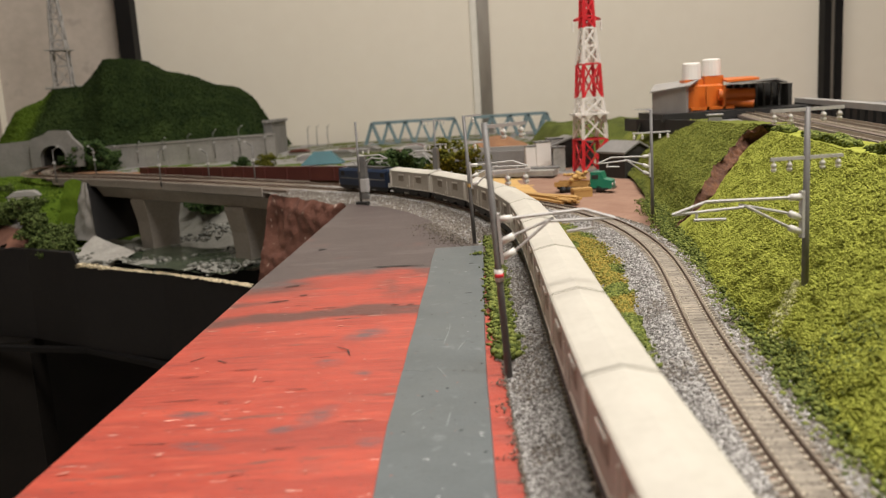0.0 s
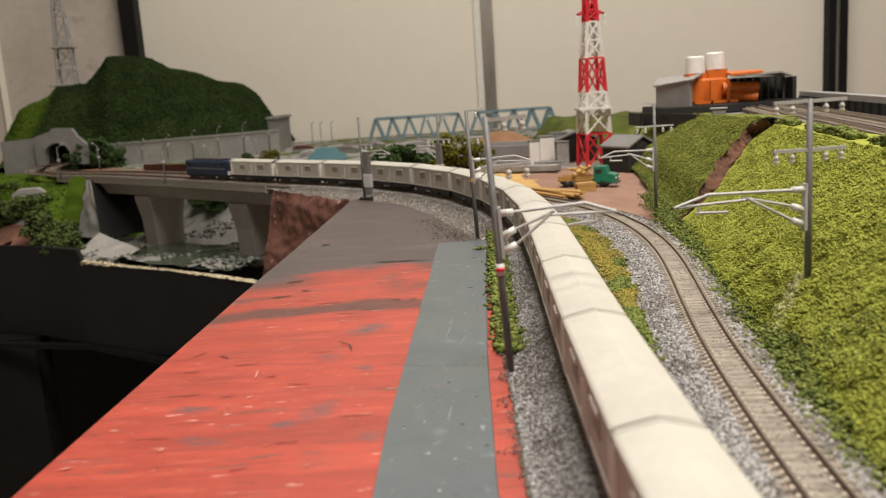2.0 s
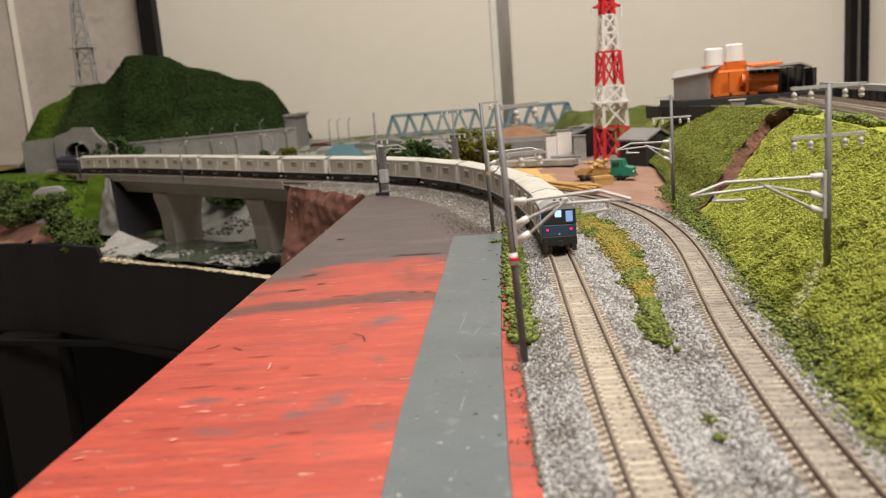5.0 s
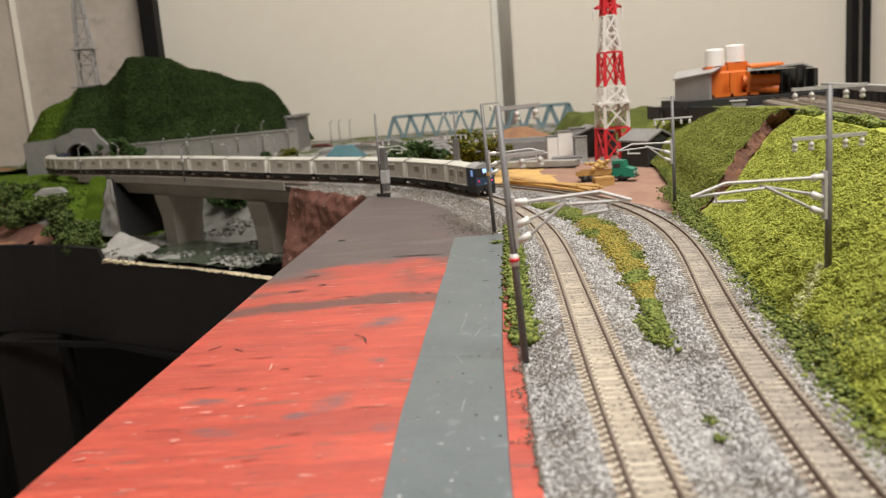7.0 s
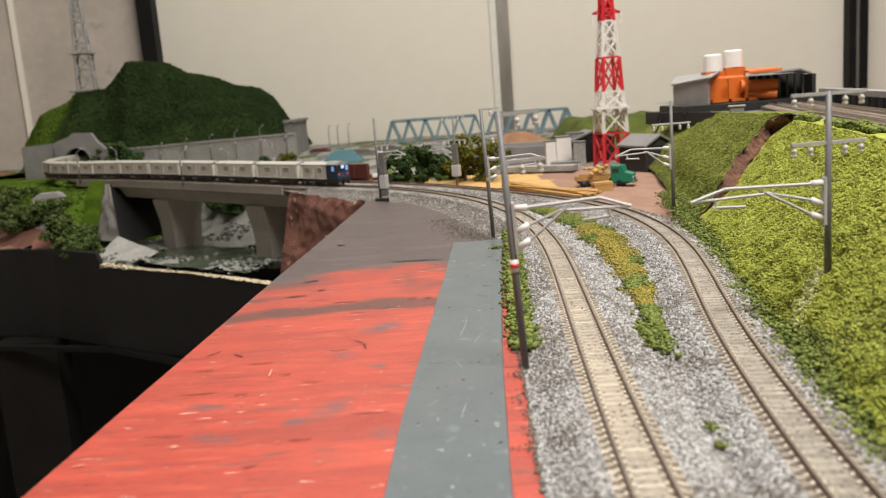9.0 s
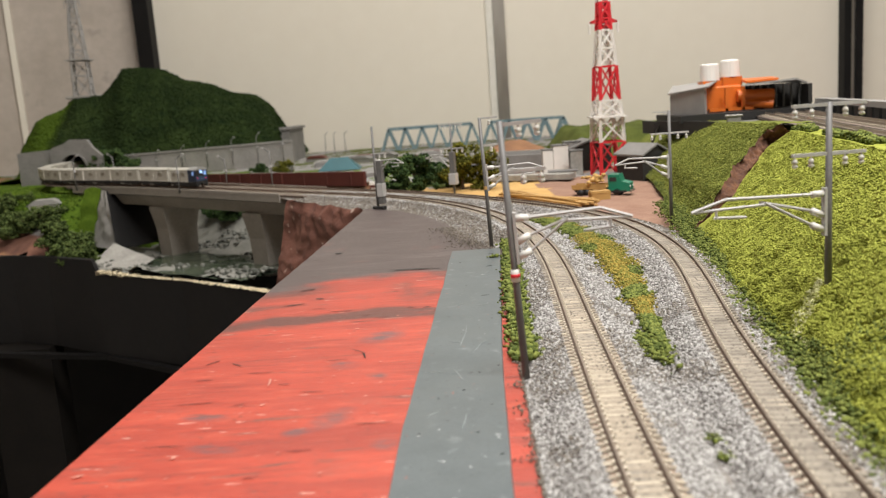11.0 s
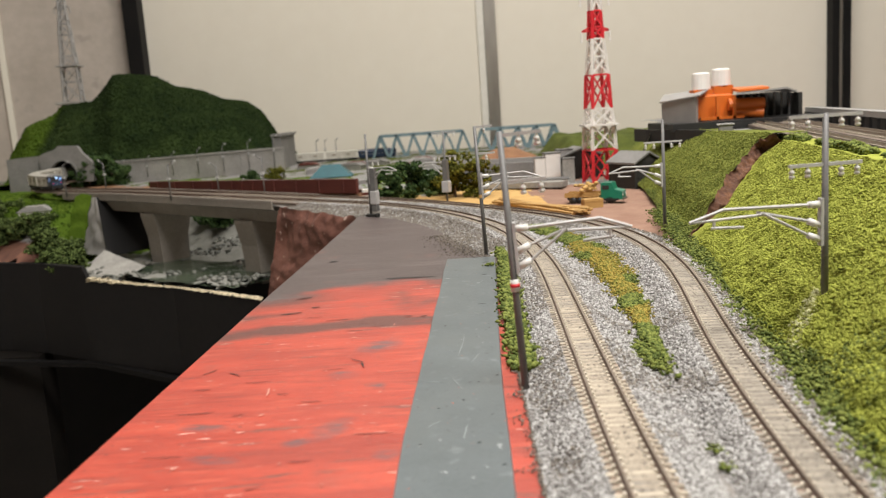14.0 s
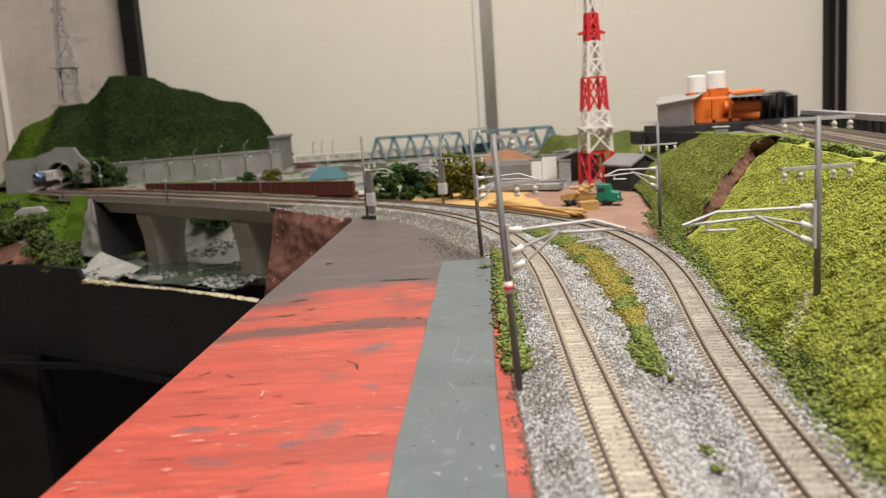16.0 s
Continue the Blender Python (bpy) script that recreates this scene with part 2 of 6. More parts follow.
def hill_flank(m):
    """Blend a brighter green over the west flank of the hill, with a ragged edge."""
    nt = m.node_tree
    L = nt.links.new
    base = nt.nodes["Principled BSDF"].inputs["Base Color"].links[0].from_socket
    tc = nt.nodes.new("ShaderNodeTexCoord")
    sep = nt.nodes.new("ShaderNodeSeparateXYZ")
    L(tc.outputs["Object"], sep.inputs[0])
    nz = nt.nodes.new("ShaderNodeTexNoise")
    nz.inputs["Scale"].default_value = 22
    L(tc.outputs["Object"], nz.inputs["Vector"])
    ad = nt.nodes.new("ShaderNodeMath")
    ad.operation = "MULTIPLY_ADD"
    ad.inputs[1].default_value = 0.05
    L(nz.outputs["Fac"], ad.inputs[0])
    L(sep.outputs["X"], ad.inputs[2])
    rg = nt.nodes.new("ShaderNodeMapRange")
    rg.inputs["From Min"].default_value, rg.inputs["From Max"].default_value = -0.735, -0.765
    L(ad.outputs[0], rg.inputs["Value"])
    mx = nt.nodes.new("ShaderNodeMix")
    mx.data_type = "RGBA"
    L(rg.outputs["Result"], mx.inputs["Factor"])
    L(base, mx.inputs["A"])
    mx.inputs["B"].default_value = (0.075, 0.125, 0.014, 1)
    L(mx.outputs["Result"], nt.nodes["Principled BSDF"].inputs["Base Color"])


hill_flank(M_HILL)
M_KNOLL = mat("dull_olive_turf", (0.11, 0.13, 0.03), (0.06, 0.075, 0.018), rough=0.95, scale=30, fine=300, bump=0.5, dist=0.002, spec=0.1)
M_FLOCK = mat("bright_flock", (0.12, 0.185, 0.022), (0.045, 0.085, 0.01), rough=0.95, scale=60, fine=600, island=0.8, spec=0.1)
M_HILLLIGHT = mat("bright_turf", (0.1, 0.16, 0.016), (0.055, 0.1, 0.01), rough=0.95, scale=25, fine=300, bump=0.5, dist=0.003, spec=0.1)
M_CONCRETE = mat("grey_concrete", (0.26, 0.25, 0.24), (0.18, 0.175, 0.165), rough=0.85, scale=30, fine=400, bump=0.2)
M_RIVER = mat("river_resin", (0.085, 0.105, 0.07), (0.035, 0.05, 0.034), rough=0.1, scale=40, fine=200, bump=0.5, dist=0.002)
M_PALE = mat("pale_plaster", (0.4, 0.385, 0.35), (0.25, 0.24, 0.22), rough=0.9, scale=40, fine=300, bump=0.6, dist=0.002)
M_SOIL = mat("dark_red_soil", (0.19, 0.085, 0.055), (0.1, 0.043, 0.03), rough=0.95, scale=60, fine=500, bump=0.8, dist=0.002)
M_RUST = mat("orange_earth", (0.33, 0.17, 0.085), (0.2, 0.1, 0.055), rough=0.95, scale=50, fine=400, bump=0.6, dist=0.002)
M_WALLCONC = mat("pale_wall_concrete", (0.33, 0.315, 0.295), (0.24, 0.23, 0.215), rough=0.85, scale=30, fine=300, bump=0.2)
M_PALEFOAM = mat("bleached_foam", (0.56, 0.55, 0.33), (0.33, 0.34, 0.12), rough=0.95, scale=400, fine=1200, island=0.6, spec=0.1)
M_CUT = mat("bare_brown_earth", (0.165, 0.072, 0.036), (0.055, 0.023, 0.015), rough=0.9, scale=130, fine=500, bump=0.6, dist=0.002)
M_RUSTBED = mat("rusty_dirt", (0.36, 0.27, 0.21), (0.2, 0.12, 0.09), rough=0.95, scale=250, fine=1500, bump=0.9, dist=0.0008)
M_DECK = mat("brown_deck_ballast", (0.23, 0.18, 0.145), (0.1, 0.078, 0.062), rough=0.9, scale=300, fine=1800, bump=0.9, dist=0.001)
M_BRIDGE = mat("bridge_concrete", (0.31, 0.278, 0.243), (0.235, 0.21, 0.183), rough=0.8, scale=25, fine=300, bump=0.1)
M_WALL = mat("beige_wall", (0.8, 0.75, 0.65), (0.77, 0.715, 0.615), rough=0.7, scale=1.5, fine=30)
M_WALLGREY = mat("pinkish_concrete_wall", (0.52, 0.455, 0.4), (0.42, 0.365, 0.315), rough=0.8, scale=8, fine=60, bump=0.1, dist=0.002,
                 spots=[(14, 0.66, 0.72, (0.38, 0.33, 0.29))])
# Black of posts and rail, also the shade of abutment end and opening.
M_BLACK = mat("black_paint_and_shade", (0.009, 0.008, 0.008), (0.005, 0.005, 0.005), rough=0.6, spec=0.2, scale=20, fine=200)
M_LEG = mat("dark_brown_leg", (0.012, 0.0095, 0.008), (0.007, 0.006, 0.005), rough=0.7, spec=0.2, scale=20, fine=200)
M_FASCIA = mat("charcoal_fascia", (0.0165, 0.0155, 0.0156), (0.011, 0.0105, 0.0108), rough=0.6, spec=0.25, scale=12, fine=150, bump=0.1)
M_CHROME = mat("steel_strip", (0.45, 0.43, 0.4), (0.3, 0.28, 0.26), rough=0.3, metal=0.9, scale=6, fine=40, stretch=(1, 1, 0.3))
M_CREAM = mat("cream_foam_edge", (0.75, 0.65, 0.45), (0.5, 0.42, 0.28), rough=0.9, scale=120, fine=700, bump=0.5, dist=0.001)
M_CLIFF = mat("brown_plaster", (0.25, 0.11, 0.08), (0.15, 0.062, 0.046), rough=0.6, scale=40, fine=400, bump=0.6, dist=0.003,
              spots=[(150, 0.665, 0.685, (0.6, 0.47, 0.4))])
M_POLE = mat("grey_plastic_pole", (0.16, 0.156, 0.152), (0.12, 0.117, 0.114), rough=0.5, scale=200, fine=900)
M_ARM = mat("light_grey_bracket", (0.5, 0.49, 0.485), (0.42, 0.41, 0.405), rough=0.45, scale=200, fine=900)
M_INSUL = mat("white_insulator", (0.7, 0.69, 0.66), (0.6, 0.58, 0.55), rough=0.35, scale=200)
M_CARSIDE = mat("grey_beige_wagon_side", (0.56, 0.53, 0.47), (0.47, 0.44, 0.38), rough=0.5, scale=60, fine=500)
M_CARROOF = mat("ivory_wagon_roof", (0.53, 0.51, 0.45), (0.46, 0.44, 0.385), rough=0.45, scale=60, fine=500)
M_CARWHITE = mat("white_wagon_end", (0.78, 0.755, 0.69), (0.7, 0.68, 0.61), rough=0.45, scale=60)
M_UNDER = mat("black_underframe", (0.02, 0.019, 0.019), (0.012, 0.012, 0.012), rough=0.6, scale=200)
M_BLUE = mat("dark_blue_paint", (0.012, 0.03, 0.07), (0.009, 0.022, 0.052), rough=0.35, scale=80)
M_CABGREY = mat("grey_cab_roof", (0.3, 0.3, 0.29), (0.25, 0.25, 0.24), rough=0.5, scale=100)
M_WINLIT = mat("lit_window", (0.3, 0.45, 0.7), rough=0.2, emit=((0.36, 0.58, 1.0), 1.3))
M_WINDIM = mat("dim_window", (0.2, 0.32, 0.55), rough=0.2, emit=((0.25, 0.45, 0.95), 0.55))
M_TAIL = mat("tail_lamp_red", (0.8, 0.02, 0.06), rough=0.3, emit=((1.0, 0.02, 0.12), 1.1))
M_TOWERRED = mat("tower_red", (0.75, 0.035, 0.05), (0.65, 0.03, 0.04), rough=0.4, scale=100)
M_TOWERWHITE = mat("tower_white", (0.82, 0.79, 0.75), (0.76, 0.73, 0.69), rough=0.4, scale=100)
M_TRUSS = mat("teal_truss", (0.2, 0.295, 0.325), (0.15, 0.225, 0.255), rough=0.5, scale=40)
M_ORANGE = mat("orange_plastic", (0.72, 0.17, 0.02), (0.6, 0.13, 0.015), rough=0.4, scale=40)
M_SHED = mat("grey_shed_sheet", (0.4, 0.39, 0.38), (0.33, 0.32, 0.31), rough=0.5, scale=60, metal=0.2)
M_DARK = mat("dark_interior", (0.03, 0.028, 0.025), rough=0.8)
M_WOOD = mat("golden_timber", (0.5, 0.3, 0.1), (0.36, 0.2, 0.06), rough=0.7, scale=120, fine=800, stretch=(0.2, 1, 1))
M_GREENCAB = mat("green_truck_paint", (0.01, 0.2, 0.12), (0.008, 0.16, 0.1), rough=0.35, scale=100)
M_BRICKRED = mat("maroon_girder", (0.12, 0.028, 0.02), (0.085, 0.02, 0.015), rough=0.6, scale=40)
M_TEAL = mat("teal_roof", (0.018, 0.115, 0.14), (0.014, 0.09, 0.11), rough=0.5, scale=60)
M_ROCK = mat("grey_green_rock", (0.215, 0.212, 0.188), (0.075, 0.08, 0.066), rough=0.6, scale=80, fine=500, bump=0.6, dist=0.002, island=0.5)
M_ROAD = mat("grey_road", (0.28, 0.27, 0.26), (0.22, 0.215, 0.21), rough=0.9, scale=40, fine=400)

# ---- mesh tools ----


class Build:
    """Collects vertices and faces of one mesh."""

    def __init__(self):
        self.v, self.f = [], []

    def add(self, verts, faces):
        n = len(self.v)
        self.v += [tuple(p) for p in verts]
        self.f += [tuple(i + n for i in q) for q in faces]
        return self

    def box(self, x0, x1, y0, y1, z0, z1, m=None, chamfer=0.0):
        c = chamfer
        if c:
            pts = []
            for z, k in ((z0, c), (z0 + c, 0), (z1 - c, 0), (z1, c)):
                pts += [(x0 + k, y0 + k, z), (x1 - k, y0 + k, z), (x1 - k, y1 - k, z), (x0 + k, y1 - k, z)]
            faces = [(3, 2, 1, 0), (12, 13, 14, 15)]
            for r in range(3):
                for i in range(4):
                    j = (i + 1) % 4
                    faces.append((4 * r + i, 4 * r + j, 4 * r + 4 + j, 4 * r + 4 + i))
        else:
            pts = [(x, y, z) for z in (z0, z1) for x, y in ((x0, y0), (x1, y0), (x1, y1), (x0, y1))]
            faces = [(3, 2, 1, 0), (4, 5, 6, 7), (0, 1, 5, 4), (1, 2, 6, 5), (2, 3, 7, 6), (3, 0, 4, 7)]
        if m:
            pts = [m @ Vector(p) for p in pts]
        return self.add(pts, faces)

    def rod(self, a, b, r, seg=8, r2=None):
        a, b = Vector(a), Vector(b)
        d = (b - a).normalized()
        u = d.orthogonal().normalized()
        w = d.cross(u)
        r2 = r if r2 is None else r2
        pts = []
        for p, k in ((a, r), (b, r2)):
            for i in range(seg):
                t = 2 * math.pi * i / seg
                pts.append(p + u * (k * math.cos(t)) + w * (k * math.sin(t)))
        faces = [tuple(range(seg - 1, -1, -1)), tuple(range(seg, 2 * seg))]
        faces += [(i, (i + 1) % seg, seg + (i + 1) % seg, seg + i) for i in range(seg)]
        return self.add(pts, faces)

    def beam(self, a, b, w, h):
        """A bar of square section from a to b."""
        a, b = Vector(a), Vector(b)
        d = (b - a).normalized()
        side = d.cross(Vector((0, 0, 1)))
        side = side.normalized() if side.length > 1e-4 else Vector((1, 0, 0))
        up = side.cross(d)
        pts = [p + side * (sx * w / 2) + up * (sz * h / 2) for p in (a, b) for sx, sz in ((-1, -1), (1, -1), (1, 1), (-1, 1))]
        return self.add(pts, [(3, 2, 1, 0), (4, 5, 6, 7), (0, 1, 5, 4), (1, 2, 6, 5), (2, 3, 7, 6), (3, 0, 4, 7)])

    def lathe(self, c, prof, seg=12):
        """A turned shape about the upright axis through c; prof: (radius, height) rows."""
        pts = [(c[0] + r * math.cos(2 * math.pi * i / seg), c[1] + r * math.sin(2 * math.pi * i / seg), c[2] + z) for r, z in prof for i in range(seg)]
        faces = [tuple(range(seg - 1, -1, -1)), tuple(range((len(prof) - 1) * seg, len(prof) * seg))]
        for k in range(len(prof) - 1):
            faces += [(k * seg + i, k * seg + (i + 1) % seg, (k + 1) * seg + (i + 1) % seg, (k + 1) * seg + i) for i in range(seg)]
        return self.add(pts, faces)

    def extrude(self, prof, y0, y1, m=None):
        """A closed outline in x, z pushed from y0 to y1."""
        n = len(prof)
        pts = [(x, y, z) for y in (y0, y1) for x, z in prof]
        if m:
            pts = [m @ Vector(p) for p in pts]
        faces = [tuple(range(n)), tuple(range(2 * n - 1, n - 1, -1))] + [(i, i + n, (i + 1) % n + n, (i + 1) % n) for i in range(n)]
        return self.add(pts, faces)

    def grid(self, nu, nv, fn):
        pts = [fn(i / (nu - 1), j / (nv - 1)) for j in range(nv) for i in range(nu)]
        return self.add(pts, [(j * nu + i, j * nu + i + 1, (j + 1) * nu + i + 1, (j + 1) * nu + i) for j in range(nv - 1) for i in range(nu - 1)])

    def mesh(self, name, smooth=False):
        me = bpy.data.meshes.new(name)
        me.from_pydata(self.v, [], self.f)
        if smooth:
            me.shade_smooth()
        me.update()
        return me


def part(name, b, material, parent=None, label="", smooth=False, at=None):
    me = b if isinstance(b, bpy.types.Mesh) else b.mesh(name, smooth)
    if material and not me.materials:
        me.materials.append(material)
    ob = new(name, me)
    if at is not None:
        ob.matrix_basis = at
    if parent is not None:
        ob.parent = parent
    return tagged(ob, label) if label else ob


def thing(name, label, category, group="", kind="", at=None):
    ob = new(name)
    ob.empty_display_size = 0.01
    if at is not None:
        ob.matrix_basis = at
    return tagged(ob, label, category, group, kind)


ICO_V, ICO_F = [], []
_b = bmesh.new()
bmesh.ops.create_icosphere(_b, subdivisions=1, radius=1)
ICO_V = np.array([v.co[:] for v in _b.verts])
ICO_F = np.array([[v.index for v in f.verts] for f in _b.faces])
_b.free()
OCT_V = np.array([(1, 0, 0), (-1, 0, 0), (0, 1, 0), (0, -1, 0), (0, 0, 1), (0, 0, -1)], float)
OCT_F = np.array([(0, 2, 4), (2, 1, 4), (1, 3, 4), (3, 0, 4), (2, 0, 5), (1, 2, 5), (3, 1, 5), (0, 3, 5)])


def lumps(name, pts, sizes, material, seed, shape="oct", flat=0.8, rough=0.35, smooth=False):
    """One mesh of many small uneven lumps at pts."""
    rng = np.random.default_rng(seed)
    V, Fc = (OCT_V, OCT_F) if shape == "oct" else (ICO_V, ICO_F)
    pts, sizes = np.asarray(pts, float), np.asarray(sizes, float)
    n, k = len(pts), len(V)
    q = rng.normal(size=(n, 4))
    q /= np.linalg.norm(q, axis=1)[:, None]
    a, b, c, d = q.T
    R = np.stack([1 - 2 * (c * c + d * d), 2 * (b * c - a * d), 2 * (b * d + a * c), 2 * (b * c + a * d), 1 - 2 * (b * b + d * d), 2 * (c * d - a * b),
                  2 * (b * d - a * c), 2 * (c * d + a * b), 1 - 2 * (b * b + c * c)], 1).reshape(n, 3, 3)
    loc = V[None] * (1 + rng.uniform(-rough, rough, size=(n, k, 1))) * rng.uniform(0.7, 1.3, size=(n, 1, 3))
    loc = np.einsum("nij,nkj->nki", R, loc) * sizes[:, None, None]
    loc[:, :, 2] *= flat
    verts = (loc + pts[:, None, :]).reshape(-1, 3)
    faces = (Fc[None] + (np.arange(n) * k)[:, None, None]).reshape(-1, 3)
    me = bpy.data.meshes.new(name)
    me.vertices.add(len(verts))
    me.vertices.foreach_set("co", verts.ravel())
    me.loops.add(faces.size)
    me.loops.foreach_set("vertex_index", faces.ravel().astype(np.int32))
    me.polygons.add(len(faces))
    me.polygons.foreach_set("loop_start", np.arange(0, faces.size, 3, dtype=np.int32))
    me.update(calc_edges=True)
    if smooth:
        me.shade_smooth()
    me.materials.append(material)
    return me


def stuff(name, me, label, category, parent=None):
    ob = new(name, me)
    if parent is not None:
        ob.parent = parent
    return tagged(ob, label, category, kind="stuff")


def wob(x, y, scale, amp, z=0.0):
    return amp * noise.noise(Vector((x * scale, y * scale, z)))


# ---- the railway line: a plan curve by its curvature, and its height ----
STEP = 0.005
CURVATURE = [0.58, 0.33, 0.1, -0.12, -1.03, -1.67, -2.05, -2.09, -1.61, -0.63, 0.02, 0.22, -0.03, -0.86, 0.74, 2.42, 3.04, 2.67, 2.43, 2.62,
             2.99, 3.09, 2.67, 1.76, 0.71, 0.01, -0.26, -0.35, -0.34, -0.25, -0.1, 0.0]
S = np.arange(-1.2, 4.4, STEP)
_i0 = int(round(1.2 / STEP))
_k = np.interp(S, np.arange(len(CURVATURE)) * 0.1, CURVATURE)
_k[S < 0] = 0.0
HEAD = -0.0148 + np.cumsum(_k) * STEP
X = np.cumsum(np.sin(HEAD)) * STEP
Y = np.cumsum(np.cos(HEAD)) * STEP
X, Y = X - X[_i0] + 0.0377, Y - Y[_i0] + 0.06
Z = np.interp(S, [0, 0.9, 1.1, 1.3, 1.85, 2.3], [0, 0, 0.0032, 0.0047, 0.0045, -0.013])
Z = np.convolve(np.pad(Z, 12, mode="edge"), np.ones(25) / 25, mode="valid")
GAP = np.interp(S, [-0.4, 0, 0.1, 0.16, 0.22, 0.305, 0.38, 0.445, 0.5, 0.55, 0.6, 0.66, 0.75], [0.029, 0.032, 0.0369, 0.0409, 0.0459, 0.0572, 0.0647, 0.0657, 0.064, 0.056, 0.046, 0.035, 0.031])
GAP = np.convolve(np.pad(GAP, 10, mode="edge"), np.ones(21) / 21, mode="valid")


def line(s, right=0.0, up=0.0):
    """A place on the line, right of its centre and above its rail tops."""
    h = np.interp(s, S, HEAD)
    return Vector((np.interp(s, S, X) + right * math.cos(h), np.interp(s, S, Y) - right * math.sin(h), np.interp(s, S, Z) + up))


def gap(s):
    return float(np.interp(s, S, GAP))


def line2(s, right=0.0, up=0.0):
    return line(s, gap(s) + right, up)


def ribbon(b, s0, s1, ds, prof, at=line):
    """A closed section prof of (right, up) along the line."""
    n = int(round((s1 - s0) / ds)) + 1
    k = len(prof)
    pts = [at(s0 + (s1 - s0) * i / (n - 1), r, u) for i in range(n) for r, u in prof]
    faces = [tuple(range(k)), tuple(range((n - 1) * k + k - 1, (n - 1) * k - 1, -1))]
    faces += [(i * k + j, (i + 1) * k + j, (i + 1) * k + (j + 1) % k, i * k + (j + 1) % k) for i in range(n - 1) for j in range(k)]
    return b.add(pts, faces)

# ---- room ----


def room():
    w = Build().box(-0.745, 3.2, 2.12, 2.18, -0.9, 2.0)
    tagged(part("wall_north", w, M_WALL), "beige painted panel wall behind the layout", "wall", kind="structure")
    a = Matrix.Translation((-0.745, 2.12, 0)) @ pose(0, 0, 0, 0, 0, 22)
    tagged(part("wall_west", Build().box(-1.46, 0, 0, 0.06, -0.9, 2.0, a), M_WALLGREY), "pinkish grey concrete wall with stains", "wall", kind="structure")
    tagged(part("wall_trim", Build().box(-0.287, -0.274, -0.008, -0.0005, -0.1, 1.9, a), M_WALL), "pale vertical trim strip on the concrete wall", "trim", kind="structure")
    tagged(part("wall_far_west", Build().box(-2.12, -2.06, -2.0, 1.6, -0.9, 2.0), M_WALLGREY), "pinkish grey concrete wall", "wall", kind="structure")
    tagged(part("wall_east", Build().box(3.2, 3.26, -2.0, 2.18, -0.9, 2.0), M_WALL), "beige painted wall", "wall", kind="structure")
    tagged(part("wall_south", Build().box(-2.1, 3.26, -2.06, -2.0, -0.9, 2.0), M_WALL), "beige painted wall", "wall", kind="structure")
    tagged(part("floor", Build().box(-2.1, 3.26, -2.0, 2.18, -0.94, -0.9), M_ROAD), "grey room floor under the layout", "floor", kind="structure")
    tagged(part("ceiling", Build().box(-2.1, 3.26, -2.0, 2.18, 2.0, 2.05), M_CARWHITE), "white room ceiling", "ceiling", kind="structure")
    tagged(part("corner_post", Build().box(-0.735, -0.699, 2.075, 2.1165, -0.2, 1.9, None, 0.003), M_BLACK), "black square post in the wall corner", "post", kind="structure")
    st = thing("panel_joint", "steel joint strip with a pale edge between wall panels", "trim", kind="structure")
    part("steel_strip", Build().box(0.127, 0.155, 2.107, 2.1175, -0.1, 1.9, None, 0.002), M_CHROME, st)
    part("pale_edge", Build().box(0.110, 0.1265, 2.112, 2.1175, -0.1, 1.9), M_CARWHITE, st)
    dj = thing("double_post", "pair of black posts with a pale gap between wall panels", "post", kind="structure")
    for x0, x1 in ((0.9665, 0.9835), (0.994, 1.0115)):
        part("post", Build().box(x0, x1, 2.085, 2.1165, -0.1, 1.9, None, 0.002), M_BLACK, dj)
    part("gap_strip", Build().box(0.9838, 0.9937, 2.09, 2.1165, -0.1, 1.9), M_CHROME, dj)


# ---- bench board beside the track ----


def smooth01(t):
    t = min(1.0, max(0.0, t))
    return t * t * (3 - 2 * t)


def board_z(y):
    return -0.006


def board_right(y):
    return float(np.interp(y, [-0.6, 0.181, 0.251, 0.288, 0.354, 0.427, 0.49, 0.4965, 0.511, 0.5605, 0.6139, 0.6654, 0.7183, 0.755], [0.006, 0.0175, 0.0195, 0.0205, 0.0235, 0.0275, 0.031, 0.0285, 0.0185, 0.0074, -0.0038, -0.0193, -0.0446, -0.078]))


def board_left(y):
    return float(np.interp(y, [-0.6, 0.203, 0.281, 0.424, 0.518, 0.664, 0.733, 0.755], [-0.13, -0.105, -0.1015, -0.0951, -0.0898, -0.0825, -0.0792, -0.0785]))


